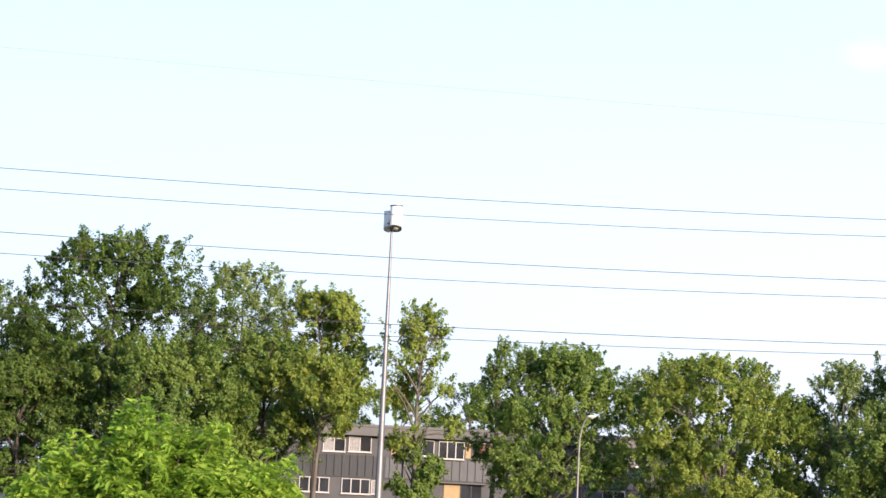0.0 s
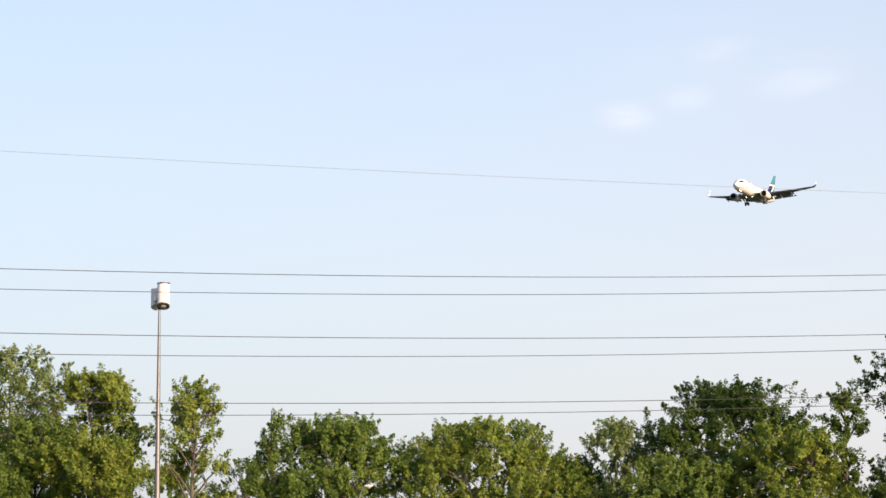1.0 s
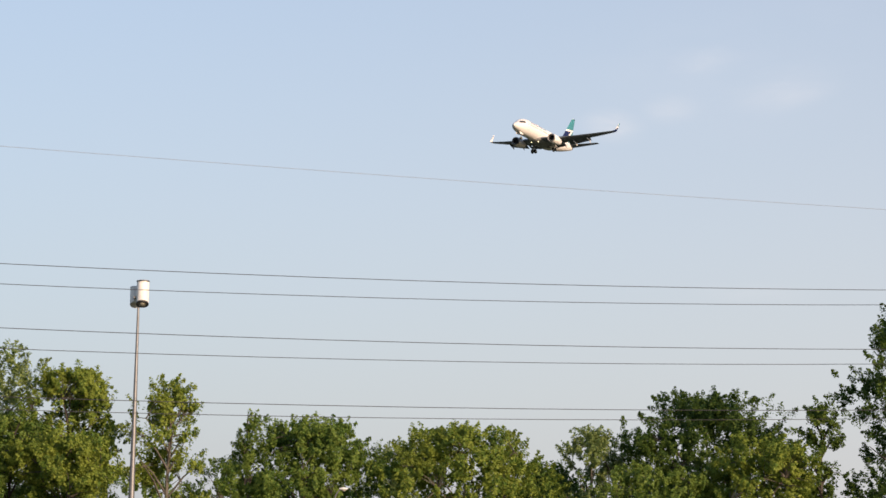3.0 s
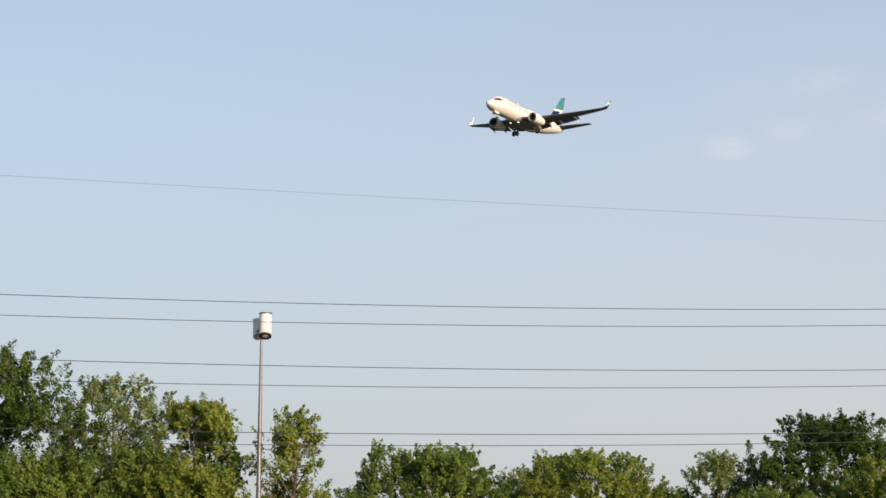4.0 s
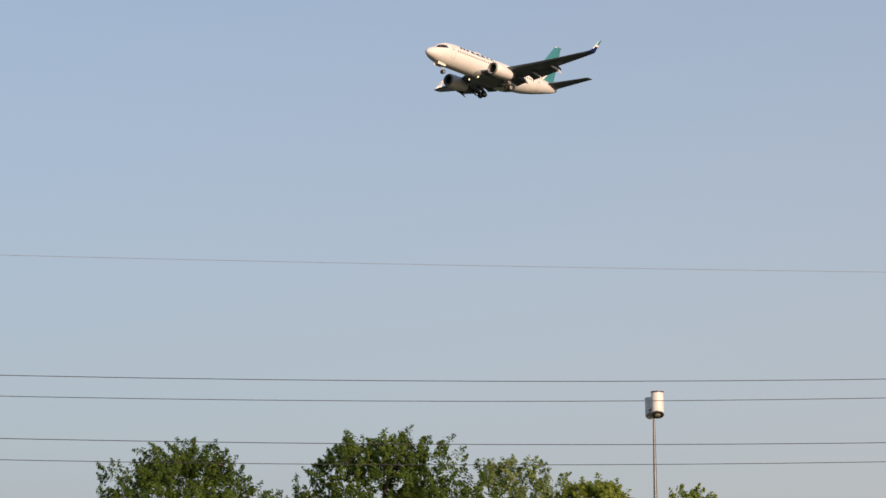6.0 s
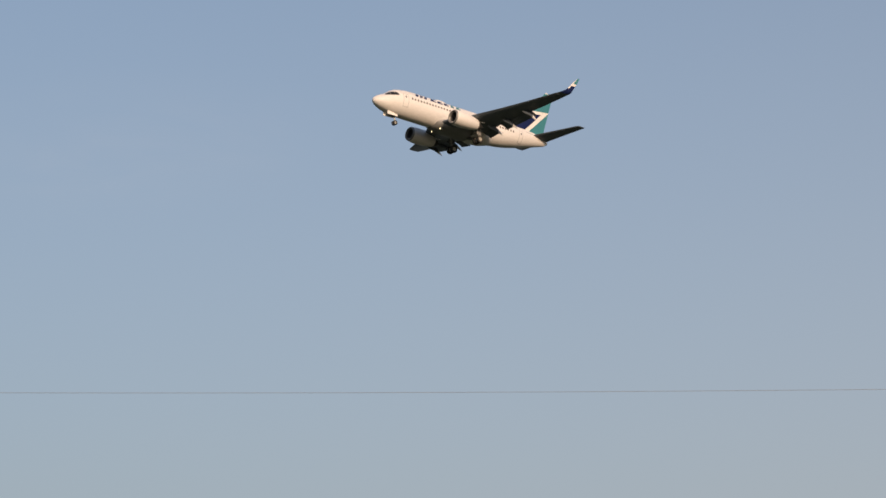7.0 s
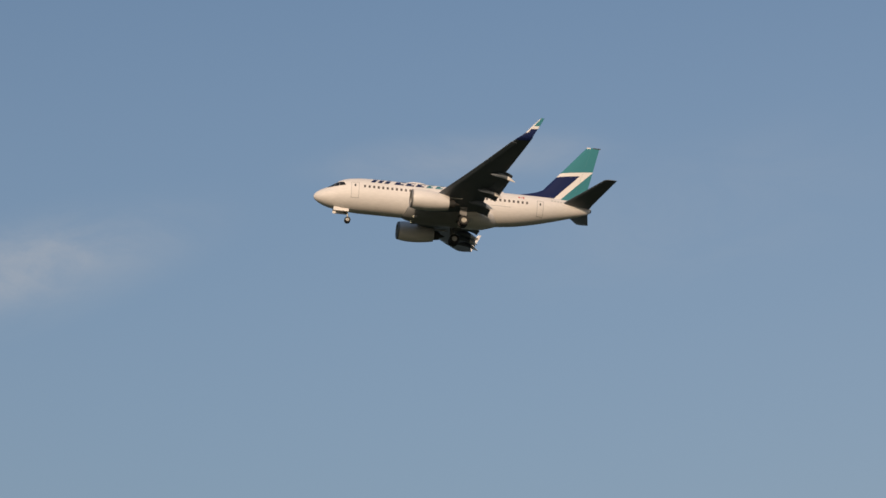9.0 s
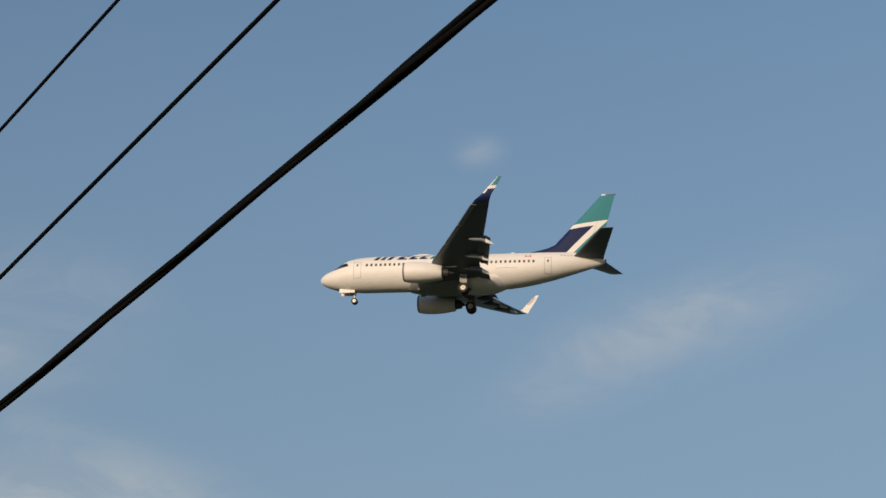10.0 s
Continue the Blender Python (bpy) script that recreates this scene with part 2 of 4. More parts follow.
# ---------------------------------------------------------------- building helpers
def mesh_object(name, bm, mat):
    me = bpy.data.meshes.new(name)
    bmesh.ops.recalc_face_normals(bm, faces=bm.faces)
    bm.to_mesh(me)
    bm.free()
    for m in mat if isinstance(mat, (list, tuple)) else [mat]:
        me.materials.append(m)
    return new(name, me)


def part(name, bm, mat, parent, label=""):
    """Link a bmesh as one mesh object under a thing or a part."""
    ob = mesh_object(name, bm, mat)
    ob.parent = parent
    if label:
        tagged(ob, label)
    return ob


def smooth(ob, angle=40):
    me = ob.data
    me.polygons.foreach_set("use_smooth", [True] * len(me.polygons))
    me.set_sharp_from_angle(angle=radians(angle))
    return ob


def loft(rings, caps=True, bm=None):
    """A skin over rings of equally many points."""
    bm = bm or bmesh.new()
    rows = [[bm.verts.new(p) for p in ring] for ring in rings]
    n = len(rings[0])
    for a, b in zip(rows, rows[1:]):
        for i in range(n):
            bm.faces.new((a[i], a[(i + 1) % n], b[(i + 1) % n], b[i]))
    if caps:
        bm.faces.new(rows[0][::-1])
        bm.faces.new(rows[-1])
    return bm


def tube(bm, points, radii, sides=8):
    """A tapered round bar along points."""
    pts = [Vector(p) for p in points]
    if isinstance(radii, (int, float)):
        radii = [radii] * len(pts)
    rings, side = [], None
    for i, p in enumerate(pts):
        d = (pts[min(i + 1, len(pts) - 1)] - pts[max(i - 1, 0)]).normalized()
        if side is None:
            side = d.orthogonal().normalized()
        side = (side - d * side.dot(d)).normalized()
        up = d.cross(side)
        rings.append([p + (side * math.cos(a) + up * math.sin(a)) * radii[i] for a in [2 * math.pi * k / sides for k in range(sides)]])
    return loft(rings, True, bm)


def block(bm, lo, hi, bevel=0.0):
    """A box between two corners, its edges broken."""
    made = bmesh.ops.create_cube(bm, size=1)["verts"]
    for v in made:
        v.co = Vector([(l + h) / 2 + c * (h - l) for l, h, c in zip(lo, hi, v.co)])
    if bevel:
        bmesh.ops.bevel(bm, geom=list({e for v in made for e in v.link_edges}), offset=bevel, segments=1, affect="EDGES")
    return bm


def boxed(lo, hi, bevel=0.0):
    return block(bmesh.new(), lo, hi, bevel)


def thing(name, label, category, group="", at=(0, 0, 0)):
    ob = new(name)
    ob.location = at
    ob.empty_display_size = 0.2
    return tagged(ob, label, category, group)


# ---------------------------------------------------------------- ground
def build_ground():
    bm = bmesh.new()
    rings = [0.5, 6, 15, 40, 80, 150, 300, 700, 1800, 4500]
    rows = [[bm.verts.new((r * math.cos(a), r * math.sin(a), -0.25 * math.sin(r * 0.05) * (6 < r < 100) * math.sin(3 * a)))
             for a in [2 * math.pi * k / 72 for k in range(72)]] for r in rings]
    for a, b in zip(rows, rows[1:]):
        for i in range(72):
            bm.faces.new((a[i], a[(i + 1) % 72], b[(i + 1) % 72], b[i]))
    bm.faces.new(rows[0])
    ob = mesh_object("ground", bm, M["grass"])
    tagged(ob, "rough green grass field reaching the horizon", "ground", kind="structure")


build_ground()


# ---------------------------------------------------------------- aeroplane
# own space: x forward with the nose at 0, y to its left, z up from the cabin's axis
def curve(table, s):
    xs = [a for a, _ in table]
    return float(np.interp(s, xs, [b for _, b in table]))


TOP = [(0, -0.55), (0.06, -0.34), (0.25, -0.12), (0.6, 0.13), (1.1, 0.38), (1.7, 0.66), (2.2, 1.02), (2.7, 1.38), (3.2, 1.62), (4.0, 1.82), (5.0, 1.95), (6.2, 2.0),
       (26.5, 2.0), (28.5, 1.93), (30, 1.76), (30.9, 1.52), (31.36, 1.22)]
LOW = [(0, -0.62), (0.06, -0.82), (0.25, -1.02), (0.6, -1.23), (1.1, -1.45), (1.7, -1.64), (2.5, -1.82), (3.5, -1.94), (5.0, -2.01), (19.5, -2.01), (21, -1.93),
       (22.5, -1.74), (24, -1.46), (26, -0.98), (28, -0.43), (30, 0.16), (30.9, 0.45), (31.36, 0.72)]
HALF = [(0, 0.03), (0.06, 0.24), (0.25, 0.5), (0.6, 0.79), (1.1, 1.07), (1.7, 1.32), (2.5, 1.56), (3.5, 1.76), (5.0, 1.87), (6.2, 1.88), (21, 1.88), (23, 1.83),
        (25, 1.68), (27, 1.38), (29, 0.95), (30.5, 0.55), (31.36, 0.25)]


def skin(s, z, side, out=0.0):
    """The point of the cabin's skin at s behind the nose and height z."""
    t, b, w = curve(TOP, s), curve(LOW, s), curve(HALF, s)
    c, h = (t + b) / 2, (t - b) / 2
    k = max(-0.999, min(0.999, (z - c) / h))
    y = w * math.sqrt(1 - k * k)
    n = Vector((0, y / (w * w), (z - c) / (h * h))).normalized()
    return Vector((-s, side * y, z)) + Vector((0, side * n.y, n.z)) * out


def patch(outline, side, out=0.012, steps=3):
    """A thin panel on the cabin's skin: outline gives four corners (s, z) in order."""
    (a, b, c, d) = outline
    bm = bmesh.new()
    grid = []
    for i in range(steps + 1):
        u = i / steps
        p0 = [a[k] * (1 - u) + b[k] * u for k in (0, 1)]
        p1 = [d[k] * (1 - u) + c[k] * u for k in (0, 1)]
        grid.append([bm.verts.new(skin(*[p0[k] * (1 - v) + p1[k] * v for k in (0, 1)], side, out)) for v in [j / steps for j in range(steps + 1)]])
    for r, q in zip(grid, grid[1:]):
        for j in range(steps):
            bm.faces.new((r[j], r[j + 1], q[j + 1], q[j]))
    edges = bmesh.ops.extrude_face_region(bm, geom=list(bm.faces))["geom"]
    for v in [g for g in edges if isinstance(g, bmesh.types.BMVert)]:
        v.co.y -= side * 0.03
    return bm


def rect(s0, s1, z0, z1, lean=0.0):
    return [(s0, z0), (s1, z0), (s1 + lean, z1), (s0 + lean, z1)]


def foil(le, te, z, y, thick, camber=0.02, n=9):
    """A wing section at span y: points round the upper and the lower side."""
    pts = []
    chord = te - le
    for k in range(2 * n):
        a = math.pi * k / n
        u = 0.5 + 0.5 * math.cos(a)
        half = thick * 5 * (0.2969 * math.sqrt(u) - 0.126 * u - 0.3516 * u * u + 0.2843 * u ** 3 - 0.1015 * u ** 4) * chord
        lift = camber * chord * math.sin(math.pi * u)
        pts.append(Vector((-(le + u * chord), y, z + lift + (half if k <= n else -half) + (0.004 if k <= n else -0.004))))
    return pts


WING = [  # span, leading edge, trailing edge, height, thickness
    (1.2, 10.6, 18.3, -1.42, 0.15), (1.9, 11.05, 18.35, -1.34, 0.145), (4.9, 12.95, 18.35, -0.93, 0.125), (5.8, 13.45, 18.4, -0.79, 0.12),
    (9.0, 15.12, 19.12, -0.28, 0.115), (12.5, 16.96, 19.92, 0.36, 0.11), (15.2, 18.38, 20.52, 0.90, 0.105), (16.9, 19.27, 20.9, 1.26, 0.10)]
WINGLET = [(16.9, 19.27, 20.9, 1.26, 0.10), (17.12, 19.5, 20.98, 1.38, 0.09), (17.27, 19.85, 21.05, 1.60, 0.085), (17.34, 20.25, 21.22, 1.95, 0.08), (17.42, 21.07, 21.77, 2.9, 0.08), (17.48, 21.82, 22.16, 3.70, 0.08)]


def wing_at(y, table=WING):
    return [float(np.interp(y, [r[0] for r in table], [r[k] for r in table])) for k in (1, 2, 3, 4)]


def winglet_mesh(side):
    rings = []
    for i, (y, le, te, z, th) in enumerate(WINGLET):
        # the section turns from lying to standing as the tip bends up
        turn = radians((8, 24, 52, 72, 84, 86)[i])
        ring = foil(le, te, 0, 0, th, 0.0)
        rings.append([Vector((p.x, side * (y - p.z * math.sin(turn)), z + p.z * math.cos(turn))) for p in ring])
    bm = loft(rings)
    bmesh.ops.recalc_face_normals(bm, faces=bm.faces)
    for f in bm.faces:
        f.material_index = 1 if f.normal.y * side > 0.1 or f.normal.z < -0.3 else 0
    return bm


def wheel(parent, x, y, z, r, w):
    bm = bmesh.new()
    prof = [(r * 0.55, w * 0.42), (r * 0.80, w * 0.5), (r * 0.95, w * 0.42), (r, w * 0.22), (r, -w * 0.22), (r * 0.95, -w * 0.42), (r * 0.80, -w * 0.5), (r * 0.55, -w * 0.42)]
    rings = [[Vector((x + q * math.cos(a), y + h, z + q * math.sin(a))) for q, h in prof] for a in [2 * math.pi * k / 24 for k in range(24)]]
    loft(rings + [rings[0]], False, bm)
    bmesh.ops.remove_doubles(bm, verts=bm.verts, dist=1e-5)
    wh = smooth(part("wheel", bm, M["tyre"], parent, "black rubber tyre"))
    bm = bmesh.new()
    hub = [(r * 0.56, w * 0.36), (r * 0.5, w * 0.40), (r * 0.3, w * 0.30), (r * 0.12, w * 0.42), (0.01, w * 0.44)]
    hub = hub + [(q, -h) for q, h in hub[::-1]]
    rings = [[Vector((x + q * math.cos(a), y + h, z + q * math.sin(a))) for a in [2 * math.pi * k / 18 for k in range(18)]] for q, h in hub]
    smooth(part("hub", loft(rings, True, bm), M["hub"], wh, "pale metal wheel hub"))


def revolve(profile, centre, sides=32, flat=0.0, droop=0.0):
    """Rings round an axis along x: profile of (s, radius); flat squashes the underside."""
    rings = []
    for s, r in profile:
        ring = []
        for k in range(sides):
            a = 2 * math.pi * k / sides
            z = r * math.sin(a)
            ring.append(Vector((centre[0] - s, centre[1] + r * math.cos(a), centre[2] + (z * (1 - flat) if z < 0 else z) - droop * s)))
        rings.append(ring)
    return rings


def build_aeroplane():
    jet = thing("aeroplane", "white twin-engine airliner with teal and navy tail, wheels down", "aeroplane")
    stations = sorted({s for tab in (TOP, LOW, HALF) for s, _ in tab} | {float(k) for k in range(7, 31)})
    rings = []
    for s in stations:
        t, b, w = curve(TOP, s), curve(LOW, s), curve(HALF, s)
        rings.append([Vector((-s, w * math.sin(a), (t + b) / 2 + (t - b) / 2 * math.cos(a))) for a in [2 * math.pi * k / 48 for k in range(48)]])
    body = smooth(part("fuselage", loft(rings), M["white_paint"], jet), 60)
    smooth(part("exhaust_pipe", loft(revolve([(0, 0.22), (0.12, 0.2), (0.12, 0.12), (0.0, 0.1)], (-31.34, 0, 0.97), 16)), M["dark_metal"], body))

    # fairing under the wing's root; its front is coloured grey for the wing's shadow
    rings = []
    for s, w, low in ((9.6, 0.5, -1.95), (10.4, 1.45, -2.16), (11.6, 1.98, -2.32), (13.5, 2.12, -2.42), (16.3, 2.12, -2.42), (18.2, 2.2, -2.40), (19.3, 2.05, -2.32), (20.2, 1.3, -2.12), (20.8, 0.45, -1.97)):
        rings.append([Vector((-s, w * math.sin(a), -1.25 + (low + 1.25) * -math.cos(a) * (1 if math.cos(a) < 0 else 0.35))) for a in [2 * math.pi * k / 32 for k in range(32)]])
    smooth(part("belly_fairing", loft(rings[:5]), M["shaded_belly_grey"], jet, "belly fairing, the wing's shadow put in as grey"), 60)
    smooth(part("aft_fairing", loft(rings[4:]), M["white_paint"], jet), 60)
    # low dome of an aerial on the roof
    rings = [[Vector((-s + 0.0, w * math.cos(a), 1.93 + h * max(0.0, math.sin(a)))) for a in [math.pi * k / 12 for k in range(13)]] for s, w, h in ((10.0, 0.05, 0.05), (10.4, 0.45, 0.2), (11.0, 0.6, 0.32), (11.8, 0.6, 0.32), (12.4, 0.45, 0.2), (12.9, 0.05, 0.05))]
    smooth(part("aerial_dome", loft(rings), M["white_paint"], jet), 60)

    # fin
    fin_paint = livery("fin_paint", WHITE, TEAL, NAVY, [
        ("teal", [line((-28.0, 5.25), (-31.7, 5.79), (-30, 8))]),
        ("navy", [line((-27.5, 4.73), (-30.1, 5.1), (-27, 3)), line((-30.1, 5.1), (-27.0, 1.9), (-26, 3))]),
        ("teal", [line((-31.7, 5.79), (-27.75, 1.85), (-31, 3))])])
    rings = []
    for z, le, te, th in ((1.7, 22.3, 30.65, 0.035), (2.1, 22.96, 30.7, 0.04), (2.4, 24.3, 30.8, 0.05), (2.62, 25.1, 30.84, 0.062), (2.95, 25.85, 30.92, 0.08), (4.5, 27.22, 31.3, 0.10), (6.5, 28.95, 31.8, 0.10), (8.55, 30.72, 32.32, 0.095), (8.78, 30.98, 32.37, 0.07)):
        rings.append([Vector((p.x, p.z, z)) for p in foil(le, te, 0, 0, th, 0.0)])
    fin = smooth(part("tail_fin", loft(rings), fin_paint, jet, "teal and navy tail fin with white zigzag band"), 50)
    bm = bmesh.new()
    for sd in (1, -1):
        a, b = Vector((-29.45, sd * 0.16, 2.3)), Vector((-31.35, sd * 0.085, 8.4))
        tube(bm, [a, b], 0.009, 5)
    part("rudder_hinge", bm, M["teal_paint"], fin)
    # pale cap light and dark stub at the fin's top
    part("cap_light", boxed((-31.35, -0.07, 8.62), (-30.9, 0.07, 8.80), 0.02), M["white_paint"], fin, "small pale light on the fin's top")
    part("static_stub", boxed((-32.5, -0.05, 8.7), (-31.6, 0.05, 8.82), 0.015), M["dark_metal"], fin)

    for side in (1, -1):
        rings = [[Vector((p.x, side * y, p.z)) for p in foil(le, te, z, y, th)] for y, le, te, z, th in WING]
        wing = smooth(part("wing", loft(rings), M["shaded_wing_grey"], jet, "swept wing, grey darkened for its shaded underside"), 45)
        tip_paint = livery("winglet_paint", WHITE, TEAL, NAVY, [("teal", [line((-20, 2.62), (-22.5, 2.82), (-21, 4))]),
                                                                ("navy", [line((-20, 2.3), (-22.5, 2.5), (-21, 1))]),
                                                                ("white", [line((-20.48, 1.95), (-21.84, 3.7), (-20, 3.7)), (0, 1, -1.9)])])
        smooth(part("winglet", winglet_mesh(side), [M["white_paint"], tip_paint], wing, "upturned wingtip painted teal, white and navy"), 45)
        bm = bmesh.new()
        for k in range(6):
            u = 0.25 + 0.1 * k
            y0, s0, z0 = 17.36 + 0.08 * u, 20.45 + 1.3 * u, 2.2 + 1.45 * u
            block(bm, (-(s0 + 0.32), side * (y0 - 0.055) - 0.006, z0 - 0.05), (-s0, side * (y0 - 0.055) + 0.006, z0 + 0.04))
        part("marks", bm, M["grey_paint"], wing, "faint grey marks on the wingtip")
        # leading-edge slats, let down ahead of the wing
        for y0, y1 in ((5.7, 9.2), (9.3, 12.8), (12.9, 16.4)):
            rings = []
            for y in (y0, y1):
                le, te, z, th = wing_at(y)
                rings.append([Vector((p.x, side * y, p.z - 0.06 + 0.2 * (p.x + le))) for p in foil(le - 0.10, le + 0.5, z + 0.02, y, 0.16, 0.05, 6)])
            smooth(part("slat", loft(rings), M["shaded_wing_grey"], wing), 45)
        # flaps, let down behind it: a main and an aft panel each
        for y0, y1 in ((2.2, 4.25), (5.75, 10.9)):
            for lag, drop, chord, tilt in ((-0.38, 0.09, 1.0, 17), (0.50, 0.36, 0.42, 30)):
                rings = []
                for y in (y0, (y0 + y1) / 2, y1):
                    le, te, z, th = wing_at(y)
                    k = 1.0 if y < 5 else 1.12 - 0.055 * (y - 5.7)
                    ring = foil(0, chord * k, 0, 0, 0.11, 0.03, 6)
                    c, s = math.cos(radians(tilt)), math.sin(radians(tilt))
                    rings.append([Vector((-(te + lag * k) + p.x * c + p.z * s, side * y, z - drop * k + p.x * s + p.z * c)) for p in ring])
                smooth(part("flap", loft(rings), M["shaded_wing_grey"], wing), 45)
        # fairings over the flap tracks, their tails hinged down
        for y, size in ((4.6, 0.85), (7.3, 0.85), (10.6, 0.8)):
            le, te, z, th = wing_at(y)
            rings = []
            for u, r in ((0, 0.03), (0.12, 0.16), (0.3, 0.25), (0.5, 0.28), (0.68, 0.26), (0.85, 0.17), (1.0, 0.03)):
                bend = max(0.0, u - 0.48)
                x0, z0 = -(te - 2.0 * size + 3.35 * size * u), z - 0.34 - 1.7 * size * bend ** 1.15
                rings.append([Vector((x0, side * (y + 0.62 * r * size * math.cos(a)), z0 + 1.25 * r * size * math.sin(a))) for a in [2 * math.pi * k / 12 for k in range(12)]])
            # sunlight by colour: body in the shaded grey, lit tail in white
            fairing = smooth(part("flap_track_fairing", loft(rings[:5]), M["shaded_wing_grey"], wing, "flap track fairing, darkened as in shade"), 50)
            smooth(part("fairing_tail", loft(rings[4:]), M["white_paint"], fairing, "pointed fairing tail, coloured pale as sunlit"), 50)
        # landing lamps under the belly
        bm = loft(revolve([(0.02, 0.125), (0.0, 0.15), (0.06, 0.16), (0.45, 0.15), (0.6, 0.05)], (-11.1, side * 0.95, -2.17), 14))
        lamp = smooth(part("landing_light", bm, M["shaded_belly_grey"], jet, "grey landing light housing"))
        bm = loft(revolve([(0.0, 0.02), (0.012, 0.08), (0.03, 0.118), (0.04, 0.11)], (-11.1, side * 0.95, -2.17), 14))
        part("lens", bm, M["landing_lamp"], lamp, "lit warm lens")

        # tailplane
        rings = [[Vector((p.x, side * y, p.z)) for p in foil(le, te, z, y, th, 0.0)]
                 for y, le, te, z, th in ((0.35, 27.55, 31.25, 1.12, 0.10), (0.9, 27.95, 31.3, 1.2, 0.10), (4.0, 29.75, 32.05, 1.64, 0.09), (6.75, 31.3, 32.72, 2.03, 0.085), (6.93, 31.6, 32.76, 2.06, 0.06))]
        smooth(part("tailplane", loft(rings), M["shaded_wing_grey"], jet, "tailplane, grey darkened for its shaded underside"), 45)

        # engine
        c = (-10.13, side * 4.9, -1.74)
        outer = [(0.9, 0.76), (0.35, 0.78), (0.12, 0.82), (0.02, 0.88), (0.0, 0.93), (0.03, 0.99), (0.12, 1.05), (0.5, 1.14), (1.1, 1.19), (1.9, 1.18), (2.8, 1.09), (3.6, 0.94), (4.2, 0.80), (4.22, 0.76), (3.6, 0.78), (3.2, 0.8)]
        engine = smooth(part("engine", loft(revolve(outer, c, 36, 0.10, 0.03), False), M["white_paint"], jet, "white engine nacelle"), 50)
        lip = [(0.3, 0.765), (0.12, 0.812), (0.015, 0.872), (-0.008, 0.93), (0.025, 0.998), (0.13, 1.062), (0.2, 1.08)]
        smooth(part("inlet_lip", loft(revolve(lip, c, 36, 0.10, 0.03), False), M["lip_metal"], engine, "dull metal inlet lip"))
        smooth(part("inlet_duct", loft(revolve([(0.28, 0.768), (0.9, 0.75), (1.0, 0.74), (1.01, 0.1)], c, 36, 0.05, 0.03), False), M["duct"], engine, "dark inlet duct"))
        bm = bmesh.new()
        for k in range(24):
            a = 2 * math.pi * k / 24
            d, e = Vector((0, math.cos(a), math.sin(a))), Vector((0, -math.sin(a), math.cos(a)))
            o = Vector(c) + Vector((-0.93, 0, -0.03))
            v = [bm.verts.new(o + d * 0.2 - e * 0.03), bm.verts.new(o + d * 0.2 + e * 0.03 + Vector((-0.06, 0, 0))), bm.verts.new(o + d * 0.73 + e * 0.11 + Vector((-0.06, 0, 0))), bm.verts.new(o + d * 0.73 - e * 0.05)]
            bm.faces.new(v)
        part("fan", bm, M["dark_metal"], engine, "dark fan blades")
        smooth(part("spinner", loft(revolve([(0.5, 0.01), (0.62, 0.1), (0.8, 0.19), (0.98, 0.24)], c, 18, 0, 0.03)), M["dark_metal"], engine))
        smooth(part("core_nozzle", loft(revolve([(3.3, 0.62), (4.2, 0.56), (4.9, 0.44), (4.92, 0.40), (4.4, 0.42)], c, 24, 0, 0.03), False), M["dark_metal"], engine, "dark metal exhaust nozzle"))
        smooth(part("exhaust_plug", loft(revolve([(4.3, 0.32), (4.9, 0.26), (5.5, 0.04)], c, 18, 0, 0.03)), M["dark_metal"], engine))
        rings = []
        for z, le, te in ((-1.2, 12.0, 15.8), (-0.75, 11.2, 16.4), (-0.58, 11.6, 16.6), (-0.45, 13.2, 16.2)):
            rings.append([Vector((p.x, side * 4.9 + p.z, z)) for p in foil(le, te, 0, 0, 0.075, 0.0, 7)])
        smooth(part("engine_pylon", loft(rings), M["white_paint"], jet), 50)

        # main wheels
        gear = part("main_gear", tube(bmesh.new(), [(-16.1, side * 3.0, -1.2), (-16.32, side * 2.94, -2.2), (-16.38, side * 2.92, -3.02)], [0.17, 0.14, 0.11], 12), M["hub"], jet, "pale metal main landing gear leg")
        smooth(gear)
        part("brace", tube(bmesh.new(), [(-16.3, side * 2.92, -2.1), (-16.0, side * 1.5, -1.9)], 0.07, 8), M["dark_metal"], gear)
        part("axle", tube(bmesh.new(), [(-16.38, side * 2.35, -3.02), (-16.38, side * 3.5, -3.02)], 0.08, 10), M["dark_metal"], gear)
        part("gear_door", boxed((-16.75, side * 3.12 - 0.02, -2.35), (-15.95, side * 3.12 + 0.02, -1.25), 0.01), M["shaded_belly_grey"], gear)
        for dy in (-0.43, 0.43):
            wheel(gear, -16.38, side * 2.92 + dy, -3.02, 0.56, 0.38)
        bm = loft(revolve([(0, 0.5), (0.02, 0.56), (0.06, 0.56), (0.08, 0.4)], (0, 0, 0), 22))
        well = part("wheel_well", bm, M["duct"], jet, "open dark wheel well")
        well.matrix_basis = pose(-16.4, side * 1.15, -2.40, 0, 90, 0)

        # cockpit glass
        for outline in ([(1.40, 0.26), (2.05, 0.32), (2.30, 0.95), (1.68, 0.55)], [(2.08, 0.32), (2.62, 0.37), (2.72, 0.98), (2.34, 0.95)], [(2.65, 0.38), (3.35, 0.50), (3.15, 0.92), (2.75, 0.98)]):
            part("cockpit_window", patch(outline, side, 0.014), M["cabin_glass"], body)
        # cabin windows
        s = 5.45
        while s < 24.0:
            if not 13.9 < s < 14.3:
                part("cabin_window", patch(rect(s - 0.115, s + 0.115, 0.32, 0.64), side, 0.008, 1), M["window_pane"], body)
            s += 0.508
        # doors: a seam all round each
        for s0, s1, z0, z1 in ((3.95, 4.83, -0.95, 0.95), (24.9, 25.68, -0.8, 0.98)):
            w = 0.06
